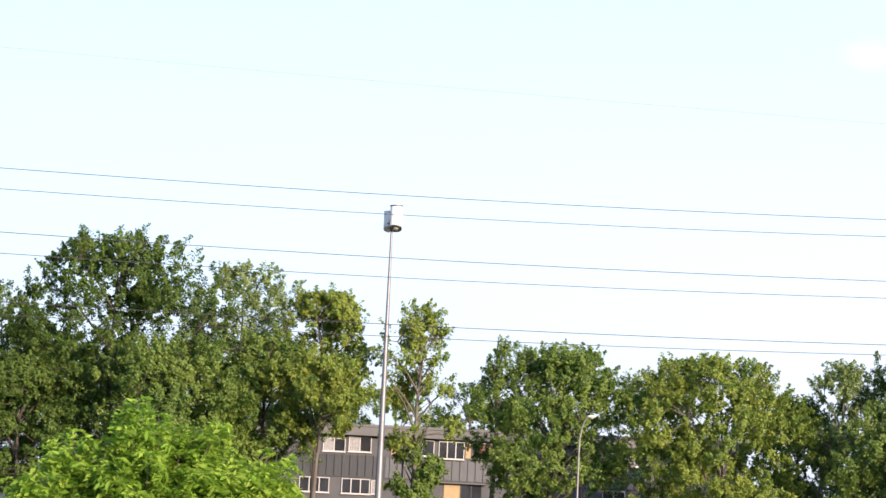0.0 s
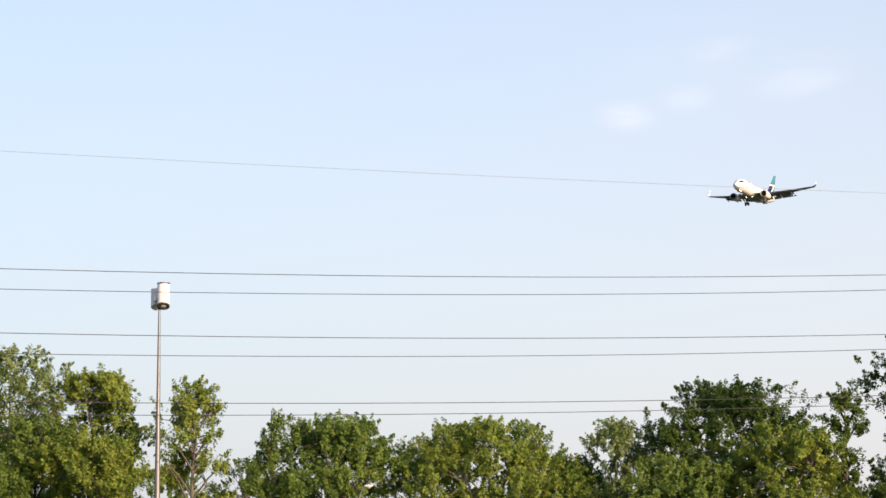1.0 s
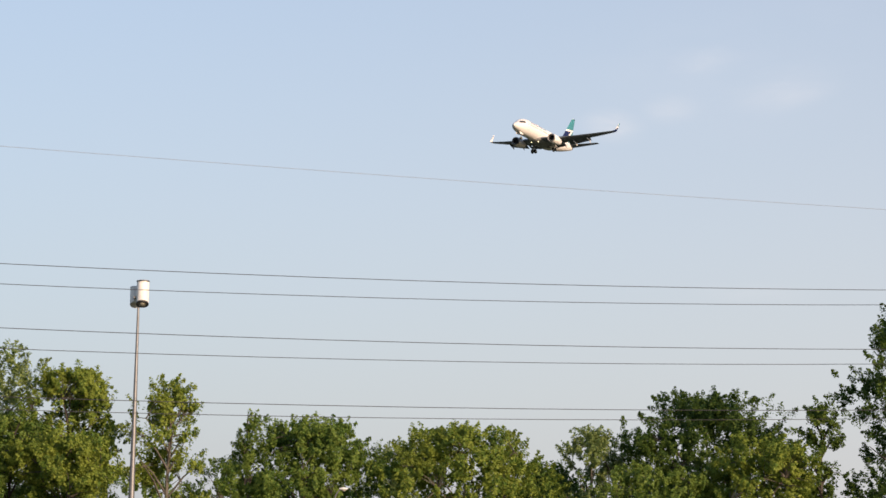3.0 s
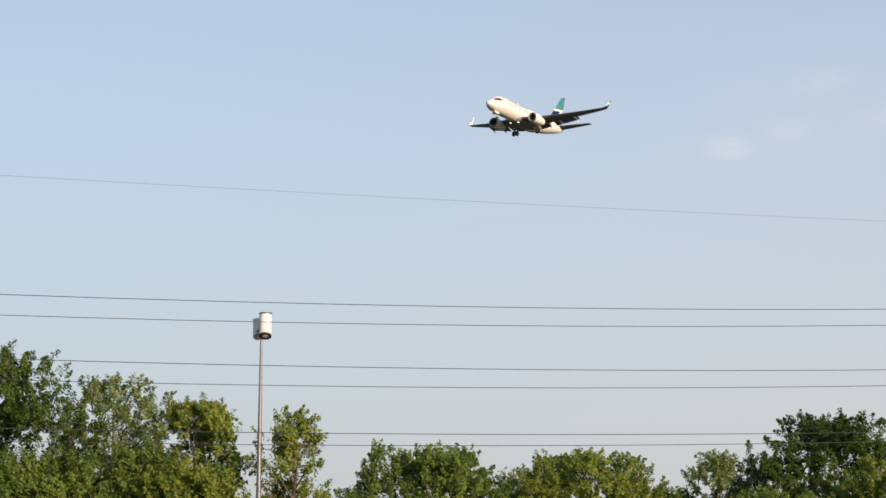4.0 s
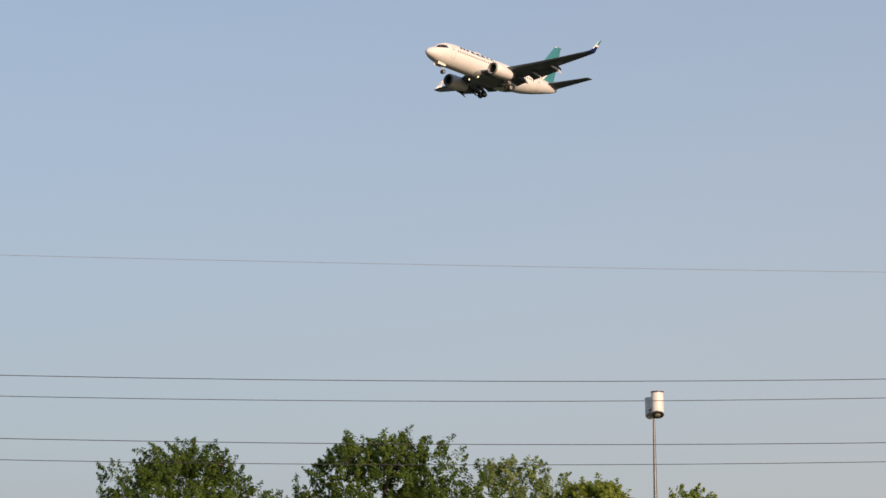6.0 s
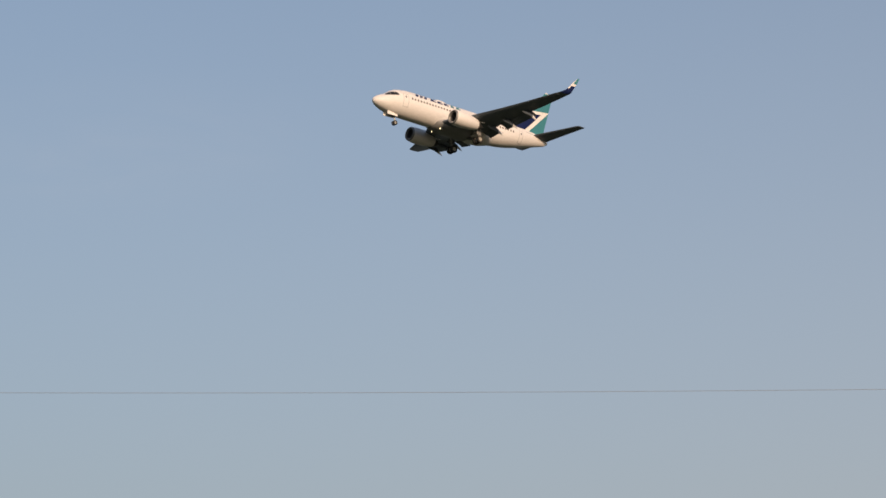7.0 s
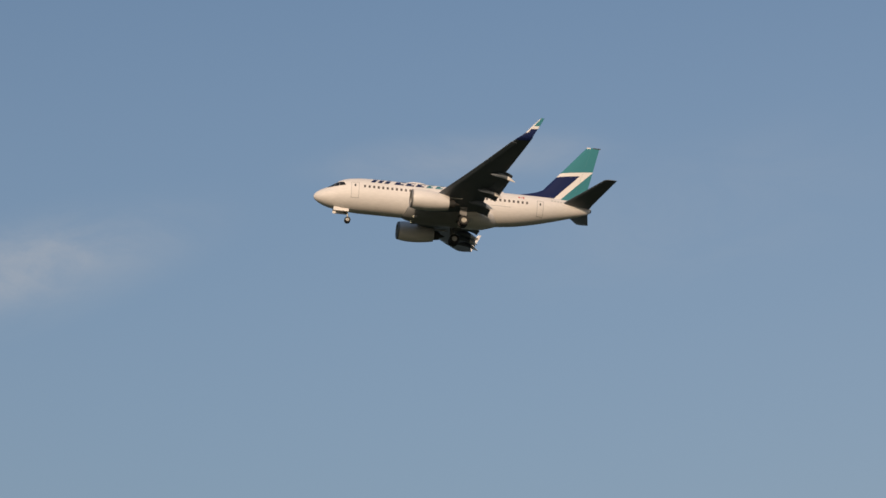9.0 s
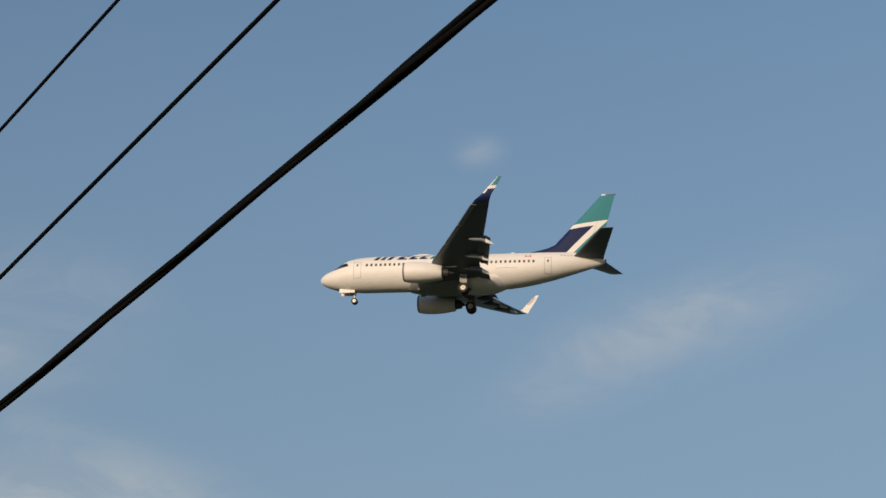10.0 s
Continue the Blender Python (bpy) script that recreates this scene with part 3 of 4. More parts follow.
            for a in (rect(s0, s0 + w, z0, z1), rect(s1 - w, s1, z0, z1), rect(s0 + w, s1 - w, z1 - w, z1), rect(s0 + w, s1 - w, z0, z0 + w)):
                part("door_seam", patch(a, side, 0.008, 12), M["grey_paint"], body)
            part("door_window", patch(rect((s0 + s1) / 2 - 0.09, (s0 + s1) / 2 + 0.09, 0.38, 0.66), side, 0.008, 1), M["cabin_glass"], body)
        for y0, y1 in ((12.6, 13.2), (13.9, 14.5)):
            w = 0.025
            for a in (rect(y0, y0 + w, 0.0, 0.95), rect(y1 - w, y1, 0.0, 0.95)):
                part("exit_seam", patch(a, side, 0.008, 8), M["grey_paint"], body)
        # name of the line along the cabin's shoulder, as plain slanted shapes
        z0, z1 = 1.12, 1.83
        for s0, wide, paint in ((6.1, 0.85, "navy_paint"), (6.85, 0.80, "navy_paint"), (7.6, 0.85, "navy_paint"), (8.7, 1.05, "navy_paint"), (9.95, 0.95, "navy_paint"), (11.1, 0.9, "navy_paint"), (12.3, 0.7, "teal_paint"), (13.3, 0.8, "teal_paint")):
            part("name_stroke", patch(rect(s0, s0 + wide * 0.55, z0, z1, 0.5), side, 0.007, 3), M[paint], body)
            if wide > 0.86 or paint == "teal_paint":
                part("name_stroke", patch(rect(s0 + wide * 0.5, s0 + wide, z0, z0 + 0.2, 0.12), side, 0.009, 3), M[paint], body)
                part("name_stroke", patch(rect(s0 + wide * 0.5 + 0.35, s0 + wide + 0.3, z1 - 0.2, z1, 0.12), side, 0.009, 3), M[paint], body)
        # flag, small marks
        for sa, sb, za, zb in ((22.78, 22.95, 1.02, 1.26), (23.28, 23.45, 1.02, 1.26), (23.04, 23.18, 1.07, 1.21)):
            part("flag", patch(rect(sa, sb, za, zb), side, 0.008, 1), M["red_paint"], body, "small red flag bar")
        for k in range(5):
            part("mark", patch(rect(26.6 + 0.36 * k, 26.82 + 0.36 * k, 1.16, 1.32), side, 0.007, 1), M["grey_paint"], body)
        part("mark", patch(rect(19.6, 21.9, -0.28, -0.22), side, 0.007, 3), M["grey_paint"], body)

    # nose wheels and their doors
    nose = smooth(part("nose_gear", tube(bmesh.new(), [(-3.75, 0, -1.7), (-3.88, 0, -2.5), (-3.9, 0, -3.0)], [0.11, 0.09, 0.07], 12), M["hub"], jet, "pale metal nose landing gear leg"))
    part("brace", tube(bmesh.new(), [(-3.86, 0, -2.4), (-3.1, 0, -1.8)], 0.05, 8), M["dark_metal"], nose)
    part("axle", tube(bmesh.new(), [(-3.9, -0.3, -3.03), (-3.9, 0.3, -3.03)], 0.05, 8), M["dark_metal"], nose)
    for dy in (-0.19, 0.19):
        wheel(nose, -3.9, dy, -3.03, 0.34, 0.2)
    for side in (1, -1):
        bm = boxed((-3.95, side * 0.5 - 0.02, -2.2), (-2.25, side * 0.5 + 0.02, -1.72), 0.03)
        part("nose_gear_door", bm, M["white_paint"], jet, "white open nose wheel door")
    # aerials and beacon
    for x0, z0, h in ((-21.0, 2.0, 0.26),):
        bm = loft([[Vector((x0 - u * 0.35 - k * 0.25 * abs(h), w, z0 - 0.03 * (h > 0) + k * h)) for u, w in ((0, 0), (0.4, 0.025), (1, 0), (0.4, -0.025))] for k in (0, 1)])
        part("aerial", bm, M["white_paint"], jet)
    bm = loft(revolve([(0, 0.02), (0.05, 0.08), (0.2, 0.08), (0.25, 0.02)], (-20.0, 0, -2.03), 10))
    part("beacon", bm, M["red_paint"], jet)
    return jet


aeroplane = build_aeroplane()


# ---------------------------------------------------------------- tall lamp post
def build_tall_lamp():
    x, y = polar(-1.40, 108)
    lamp = thing("lamp_post", "tall tapered galvanised lamp post with white drum lamp heads", "street lamp", at=(x, y, 0))
    smooth(part("pole", tube(bmesh.new(), [(0, 0, 0), (0, 0, 6), (0, 0, 15.1)], [0.2, 0.14, 0.055], 16), M["galvanised"], lamp))
    part("base_plate", boxed((-0.25, -0.25, 0), (0.25, 0.25, 0.05), 0.01), M["galvanised"], lamp)
    # a drum toward the observer and a second one behind it
    for k, (dx, dy, dz, r) in enumerate(((0.20, -0.32, 0.0, 0.31), (-0.13, 0.42, -0.22, 0.31))):
        rings = [[Vector((dx + q * math.cos(a), dy + q * math.sin(a), z + dz - (0.13 * math.sin(a) * (q / r) if z < 15.5 else 0))) for a in [2 * math.pi * i / 28 for i in range(28)]]
                 for q, z in ((r * 0.86, 15.16 + 0.25 * k), (r * 0.98, 15.02 + 0.25 * k), (r, 15.05 + 0.25 * k), (r, 16.13), (r * 1.05, 16.13), (r * 1.05, 16.18), (r * 0.9, 16.21))]
        drum = smooth(part("lamp_head", loft(rings, True), M["lamp_white"], lamp, "white cylindrical lamp head"), 35)
        if k:
            continue
        ring = [[Vector((dx + q * math.cos(a), dy + q * math.sin(a), z + dz - 0.13 * math.sin(a) * (q / r))) for a in [2 * math.pi * i / 24 for i in range(24)]]
                for q, z in ((r * 1.01, 15.06), (r * 1.01, 15.0), (r * 0.8, 14.99), (r * 0.78, 15.04))]
        smooth(part("rim", loft(ring, False), M["duct"], drum, "dark rim"), 35)
        lens = [[Vector((dx + q * math.cos(a), dy + q * math.sin(a), z + dz - 0.13 * math.sin(a) * (q / r))) for a in [2 * math.pi * i / 20 for i in range(20)]] for q, z in ((r * 0.5, 15.05), (r * 0.45, 14.97), (r * 0.1, 14.95))]
        smooth(part("lens", loft(lens, True), M["lamp_glass"], drum, "pale glass lens"), 50)
        cap = [[Vector((dx + q * math.cos(a), dy + q * math.sin(a), z + dz)) for a in [2 * math.pi * i / 24 for i in range(24)]] for q, z in ((r * 1.06, 16.13), (r * 1.06, 16.19), (r * 0.5, 16.23))]
        part("cap", loft(cap, True), M["dark_metal"], drum)
    part("bracket", boxed((-0.25, -0.3, 15.3), (0.05, 0.4, 15.42), 0.01), M["galvanised"], lamp)


build_tall_lamp()


def build_street_lamp(bearing, distance, height, reach, group="street lamps"):
    x, y = polar(bearing, distance)
    lamp = thing("street_lamp", "slim grey metal street lamp with curved arm", "street lamp", group, (x, y, 0))
    pts = [(-reach, 0, 0), (-reach, 0, height * 0.72)]
    pts += [(-reach + reach * (1 - math.cos(a)), 0, height * 0.72 + height * 0.26 * math.sin(a)) for a in [radians(k) for k in (20, 40, 60, 80, 90)]]
    smooth(part("pole", tube(bmesh.new(), pts, [0.07, 0.055, 0.045, 0.04, 0.035, 0.032, 0.03], 10), M["galvanised"], lamp))
    rings = [[Vector((u, 0.10 * w * math.cos(a), height - 0.08 + 0.07 * w * math.sin(a))) for a in [2 * math.pi * i / 14 for i in range(14)]] for u, w in ((-0.12, 0.3), (0, 0.8), (0.12, 1.0), (0.26, 0.85), (0.36, 0.3))]
    head = smooth(part("lamp_head", loft(rings), M["lamp_white"], lamp, "pale lamp head"), 60)
    rings = [[Vector((0.13 + 0.12 * q * math.cos(a), 0.1 * q * math.sin(a), height - 0.14 - z)) for a in [2 * math.pi * i / 12 for i in range(12)]] for q, z in ((1, 0), (0.8, 0.06), (0.3, 0.09))]
    smooth(part("lens", loft(rings), M["lamp_glass"], head))


build_street_lamp(4.1, 116, 6.45, 0.5)
build_street_lamp(14.9, 112, 3.9, 1.3)


# ---------------------------------------------------------------- transmission line
TOWER = (38.39, 108.40)
LINE = (-math.cos(0.268), -math.sin(0.268))        # direction in which the wires leave the tower
SIDE = (LINE[1], -LINE[0]) if LINE[1] * TOWER[0] - LINE[0] * TOWER[1] < 0 else (-LINE[1], LINE[0])
LEVELS = [(16.654, -6.337, 4.570, 3.35), (13.529, -5.695, 4.388, 4.30), (10.533, -5.215, 4.053, 3.67)]  # height, slope, bend, arm
PEAK = (21.235, -2.52, 1.598)


def bar(bm, a, b, w=0.05):
    """An angle-iron bar: two thin legs at a right angle."""
    a, b = Vector(a), Vector(b)
    d = (b - a).normalized()
    u = d.orthogonal().normalized()
    v = d.cross(u)
    for p, q in ((u, v), (v, u)):
        ring = [o + p * s + q * t for o in (a, b) for s, t in ((0, 0), (w, 0), (w, w * 0.14), (0, w * 0.14))]
        vs = [bm.verts.new(c) for c in ring]
        for f in ((0, 1, 5, 4), (1, 2, 6, 5), (2, 3, 7, 6), (3, 0, 4, 7), (3, 2, 1, 0), (4, 5, 6, 7)):
            bm.faces.new([vs[i] for i in f])


def build_tower():
    tower = thing("transmission_tower", "grey lattice steel transmission tower among trees", "pylon", "transmission towers")
    # own space: x along the wires, y across them
    shape = [(0.0, 1.15), (4.5, 0.98), (8.4, 0.86), (10.6, 0.82), (12.6, 0.80), (14.6, 0.78), (16.2, 0.77), (17.9, 0.76), (18.9, 0.70), (21.35, 0.30)]
    corners = [(1, 1), (1, -1), (-1, -1), (-1, 1)]

    def at(i, k):
        z, h = shape[i]
        return Vector((corners[k % 4][0] * h, corners[k % 4][1] * h, z))

    for k in range(4):
        bm = tube(bmesh.new(), [at(i, k) for i in range(len(shape))], [0.075] * 8 + [0.06, 0.05], 4)
        part("leg", bm, M["tower_steel"], tower)
    def strut(p, q, w=0.07):
        bm = bmesh.new()
        bar(bm, p, q, w)
        part("strut", bm, M["tower_steel"], tower)

    for k in range(4):
        for i in range(len(shape) - 1):
            a, b, c, d = at(i, k), at(i, k + 1), at(i + 1, k + 1), at(i + 1, k)
            strut(a, c), strut(b, d), strut(d, c)
            if i < 3:
                m = (a + b + c + d) / 4
                strut((a + d) / 2, m, 0.05), strut((b + c) / 2, m, 0.05)
    bm = bmesh.new()
    block(bm, (-0.32, -0.5, 21.3), (0.32, 0.5, 21.4), 0.01)
    part("peak", bm, M["tower_steel"], tower)
    for z, slope, bend, across in LEVELS:
        arm = across / math.cos(radians(15))
        for sd in (1, -1):
            tip = Vector((0, sd * arm, z + 1.45))
            h = float(np.interp(z + 1.45, [s[0] for s in shape], [s[1] for s in shape]))
            h2 = float(np.interp(z + 2.5, [s[0] for s in shape], [s[1] for s in shape]))
            low = [Vector((e * h, sd * h, z + 1.45)) for e in (1, -1)]
            top = [Vector((e * h2, sd * h2, z + 2.35)) for e in (1, -1)]
            for p in low:
                strut(p, tip, 0.11)
            for p in top:
                strut(p, tip, 0.09)
            for u in (0.3, 0.62):
                a, b = low[0].lerp(tip, u), low[1].lerp(tip, u)
                c, d = top[0].lerp(tip, u), top[1].lerp(tip, u)
                strut(a, b, 0.06), strut(a, c, 0.06), strut(b, d, 0.06)
            strut(low[0], low[1].lerp(tip, 0.3), 0.06)
            bm = bmesh.new()
            rings = []
            for i in range(9):
                zz = z + 1.36 - i * 0.145
                rings += [(0.03, zz), (0.13, zz - 0.05), (0.14, zz - 0.07), (0.03, zz - 0.09)]
            rings.append((0.03, z))
            loft([[Vector((q * math.cos(a), sd * arm + q * math.sin(a), zz)) for a in [2 * math.pi * i / 12 for i in range(12)]] for q, zz in rings], True, bm)
            part("insulator", bm, M["porcelain"], tower, "pale ribbed insulator string")
    return tower


tower = build_tower()
turn = math.degrees(math.atan2(LINE[1], LINE[0])) - 15  # the arms stand a little askew to the wires
SPAN = 190.0


def stand(u):
    return pose(TOWER[0] + LINE[0] * (u + 0.64), TOWER[1] + LINE[1] * (u + 0.64), 0, 0, 0, turn)


tower.matrix_basis = stand(0)
copy_thing(tower, stand(SPAN))
copy_thing(tower, stand(-120))


def build_wire(height, slope, bend, off, r, mat, label):
    pts = []
    for u in range(-120, 191, 5):
        if u >= 0:
            k = min(u, 110) / 100
            z = height + slope * k + bend * k * k
            if u > 110:
                z0, d0 = z, slope / 100 + 2 * bend * 1.1 / 100
                w = (u - 110) / 80
                z = z0 * (1 - w) ** 2 + 2 * w * (1 - w) * (z0 + d0 * 40) + height * w * w
        else:
            z = height - 3.0 * (u / 120 + 1) * -u / 120
        pts.append((TOWER[0] + LINE[0] * u + SIDE[0] * off, TOWER[1] + LINE[1] * u + SIDE[1] * off, z))
    ob = mesh_object("power_line", tube(bmesh.new(), pts, r, 6), mat)
    tagged(smooth(ob), label, "power line", "power lines on the towers")


for z, slope, bend, arm in LEVELS:
    for off in (arm, -arm):
        build_wire(z, slope, bend, off, 0.0155, M["wire"], "thin grey overhead power line between lattice towers")
build_wire(*PEAK, 0.0, 0.0085, M["thin_wire"], "very thin pale ground wire at the towers' peaks")


# ---------------------------------------------------------------- cables close overhead
M["rubber"].node_tree.nodes["Principled BSDF"].inputs["Specular IOR Level"].default_value = 0.08


def build_cable(a, b, r, label, strands=1):
    a, b = Vector(a), Vector(b)
    d = b - a
    ends = [(-42 - a.x) / d.x, (42 - a.x) / d.x]
    steps = 160 if strands > 1 else 40
    cable = thing("overhead_cable", label, "cable", "cables on the wooden poles")
    for k in range(strands):
        pts = []
        for i in range(steps + 1):
            t = ends[0] + (ends[1] - ends[0]) * i / steps
            p = a + d * t
            if strands > 1:
                ang = p.x * 1.1 + 2 * math.pi * k / strands
                slack = 1 + 0.75 * math.exp(-((p.x + 7.6) / 0.75) ** 2) + 0.3 * math.sin(p.x * 0.9)
                p = p + Vector((0, math.cos(ang), math.sin(ang))) * r * 0.45 * slack
            pts.append(p)
        smooth(part("strand", tube(bmesh.new(), pts, r if strands == 1 else r * 0.62, 10), M["rubber"], cable))
    return [a + d * t for t in ends]


ends = [build_cable((-12.784, 3.694, 5.946), (-7.247, 4.181, 6.219), 0.0275, "thick black bundled overhead cable", 3),
        build_cable((-12.979, 3.701, 6.902), (-9.208, 4.032, 7.173), 0.0135, "black overhead cable of middle thickness"),
        build_cable((-12.886, 3.615, 7.919), (-11.038, 3.778, 8.03), 0.0115, "thin black overhead cable")]


def build_wood_pole(k):
    x, y = ends[0][k].x, ends[0][k].y
    pole = thing("utility_pole", "round brown wooden utility pole carrying black cables", "utility pole", "utility poles", (x, y, 0))
    smooth(part("pole", tube(bmesh.new(), [(0, 0.12, 0), (0, 0.12, 11.5)], [0.17, 0.12], 14), M["bark"], pole))
    for e in ends:
        z = e[k].z
        part("bracket", boxed((-0.04, min(e[k].y - y, 0.0) - 0.02, z - 0.05), (0.04, 0.1, z - 0.02), 0.005), M["galvanised"], pole)


build_wood_pole(0)
build_wood_pole(1)


# ---------------------------------------------------------------- trees
def leaves(centres, facing, size, rng, curl=0.25, slim=1.0, along=None):
    """A mesh of many small leaves: each a folded diamond of two halves, its face turned roughly to facing, its tip along a given way."""
    n = len(centres)
    up = facing / np.linalg.norm(facing, axis=1)[:, None] + rng.normal(0, 0.48, (n, 3))
    up /= np.linalg.norm(up, axis=1)[:, None]
    d = np.cross(up, rng.normal(0, 1, (n, 3))) if along is None else along - up * (along * up).sum(1)[:, None]
    d /= np.linalg.norm(d, axis=1)[:, None]
    s = np.cross(d, up)
    ln = size * rng.uniform(0.7, 1.35, n)[:, None]
    wd = ln * rng.uniform(0.26, 0.40, n)[:, None] * slim
    a, b = centres - d * ln * 0.5, centres + d * ln * 0.5
    c, e = centres + s * wd + up * wd * curl, centres - s * wd + up * wd * curl
    verts = np.stack([a, c, b, e], 1).reshape(-1, 3)
    me = bpy.data.meshes.new("crown")
    me.vertices.add(4 * n)
    me.vertices.foreach_set("co", verts.ravel())
    idx = np.arange(n)[:, None] * 4
    tri = np.concatenate([idx + [0, 1, 2], idx + [0, 2, 3]], 1).reshape(-1)
    me.loops.add(len(tri))
    me.loops.foreach_set("vertex_index", tri)
    me.polygons.add(2 * n)
    me.polygons.foreach_set("loop_start", np.arange(2 * n) * 3)
    me.update(calc_edges=True)
    return me


PROFILES = {
    "round": [(0, 0.35), (0.15, 0.8), (0.4, 1.0), (0.65, 0.92), (0.85, 0.62), (1, 0.12)],
    "tall": [(0, 0.55), (0.2, 0.9), (0.45, 1.0), (0.7, 0.78), (0.88, 0.45), (1, 0.10)],
    "broad": [(0, 0.6), (0.2, 0.95), (0.5, 1.0), (0.75, 0.92), (0.9, 0.72), (1, 0.35)],
}


def build_tree(name, label, at, height, width, low, profile, leaf, seed, clumps=260, per=110, size=0.24, clump=0.55, bark="bark", lump=0.35, group="trees beyond the road", category="tree", gaps=1.1, airy=False):
    """A tree: trunk and limbs, and a crown of clumps of leaves on twigs. low: height at which the crown begins."""
    rng = np.random.default_rng(seed)
    tree = thing(name, label, category, group, (at[0], at[1], -0.05))
    prof = PROFILES[profile]
    tall = height - low
    waves = rng.uniform(0, 2 * math.pi, 12)
    dirs = rng.normal(0, 1, (6, 3))

    def reach(a, h):
        v = np.array([math.cos(a), math.sin(a), 1.4 * h])
        bump = sum(math.sin(3.2 * float(dirs[i] @ v) + waves[i]) for i in range(6)) / 3.2
        return float(np.interp(h, [p[0] for p in prof], [p[1] for p in prof])) * width / 2 * (1 + lump * bump) * 1.08

    # trunk, leaning a little
    bm = bmesh.new()
    lean = rng.normal(0, 0.011 * height, 2)
    girth = 0.011 * height + 0.04
    trunk = [Vector((lean[0] * u * u + 0.08 * math.sin(5 * u + waves[0]), lean[1] * u * u, height * 0.86 * u)) for u in [k / 8 for k in range(9)]]
    tube(bm, trunk, [girth * (1.25 if k == 0 else 1 - 0.105 * k) for k in range(9)], 9)

    def stem(h):
        k = max(0.0, min(7.999, h / (height * 0.86) * 8))
        return trunk[int(k)].lerp(trunk[int(k) + 1], k - int(k))

    # main limbs
    limbs = []
    for k in range(15):
        h = rng.uniform(0.06, 0.92)
        a = k * 2.4 + rng.uniform(-0.4, 0.4)
        r = reach(a, h) * rng.uniform(0.55, 0.8)
        tip = Vector((r * math.cos(a), r * math.sin(a), low + tall * h)) + Vector((lean[0] * h, lean[1] * h, 0))
        root = stem(max(low * 0.6, (low + tall * h) - r * 0.8 - 0.6))
        mid = root.lerp(tip, 0.5) + Vector((0, 0, 0.12 * r))
        tube(bm, [root, mid, tip], [girth * 0.42, girth * 0.26, girth * 0.1], 6)
        limbs += [root.lerp(mid, 0.6), mid, mid.lerp(tip, 0.5), tip]
    limb_points = np.array([list(p) for p in limbs] + [list(p) for p in trunk[4:]])

    # boughs in the crown, thicker toward its outside, each a heap of leafy clumps with gaps round it
    bough = (0.085 * width + 0.36) * (0.7 if airy else 1.0)
    heaps = []
    while len(heaps) < max(9, clumps // (5 if airy else 9)):
        h = rng.uniform(0, 1) ** 0.8
        a = rng.uniform(0, 2 * math.pi)
        f = rng.uniform(0.05, 1) ** (0.55 if airy else 0.42)
        r = max(0.0, reach(a, h) - 0.25 * bough) * f
        p = np.array([r * math.cos(a) + lean[0] * h, r * math.sin(a) + lean[1] * h, low + max(0.0, tall - 0.7 * bough) * h])
        if sum(math.sin(float(dirs[i] @ p) * 0.9 + waves[6 + i]) for i in range(6)) < -gaps:
            continue
        o = np.array([math.cos(a) * f, math.sin(a) * f, 0.5 * (h - 0.3) + 0.35])
        heaps.append((p, o / np.linalg.norm(o), bough * rng.uniform(0.6, 1.5)))
    cents, outs, sizes = [], [], []
    while len(cents) < clumps:
        p, o, r = heaps[rng.integers(len(heaps))]
        v = rng.normal(0, 1, 3)
        v /= np.linalg.norm(v)
        if v @ o < -0.35 and rng.uniform() < 0.75:
            continue
        # a third of the clumps lie loose between the boughs
        c = p + v * np.array([1.0, 1.0, 0.72]) * r * (rng.uniform(0.35, 1) ** 0.5 if rng.uniform() < (0.5 if airy else 0.64) else rng.uniform(0.9, 1.35))
        if c[2] < 0.35 or c[2] > height - 0.45:
            continue
        w = v * 0.8 + o * 0.5
        cents.append(c)
        outs.append(w / np.linalg.norm(w))
        sizes.append(rng.uniform(0.5, 1.2) * clump)
    cents, outs, sizes = np.array(cents), np.array(outs), np.array(sizes)
    for c in cents[::3]:
        root = limb_points[np.argmin(np.linalg.norm(limb_points - c, axis=1) + 0.6 * np.maximum(0, limb_points[:, 2] - c[2]))]
        a, b = Vector(root), Vector(c)
        if 0.2 < (b - a).length < 1.7:
            tube(bm, [a, a.lerp(b, 0.55) + Vector((0, 0, 0.08)), b], [0.035, 0.022, 0.01], 3)
    wood = part("trunk", bm, M[bark], tree, "rough bark trunk and limbs")
    smooth(wood, 60)
    # leaves: a flattened puff round each clump with some stray shoots
    pick = np.repeat(np.arange(clumps), per)
    n = len(pick)
    off = rng.normal(0, 1, (n, 3))
    off /= np.linalg.norm(off, axis=1)[:, None]
    off *= (rng.uniform(0, 1, n) ** 0.5)[:, None] * sizes[pick][:, None] * 0.62
    # each clump runs along its shoot, up and outward
    shoot = outs * 0.85 + np.array([0, 0, 0.5]) + rng.normal(0, 0.4, outs.shape)
    shoot /= np.linalg.norm(shoot, axis=1)[:, None]
    # some shoots run far out of the crown, most of them at its top
    run = 1 + np.where(rng.uniform(0, 1, clumps) < 0.15 + 0.25 * (cents[:, 2] > low + 0.7 * tall), rng.uniform(0.1, 0.7, clumps), 0) * min(1.0, height / 8)
    along = rng.uniform(-0.7, 1.0, n)
    taper = np.clip(1.15 - 0.8 * np.maximum(0, along), 0.2, 1.2)
    along = along * sizes[pick] * np.where(along > 0, run[pick], 1)
    off = off * taper[:, None] + shoot[pick] * along[:, None]
    pos = cents[pick] + off
    pos[:, 2] = np.maximum(pos[:, 2], 0.25)
    me = leaves(pos, outs[pick] + off / sizes[pick][:, None] * 0.7 + [0, 0, 0.25], size, rng)
    me.materials.append(M[leaf])
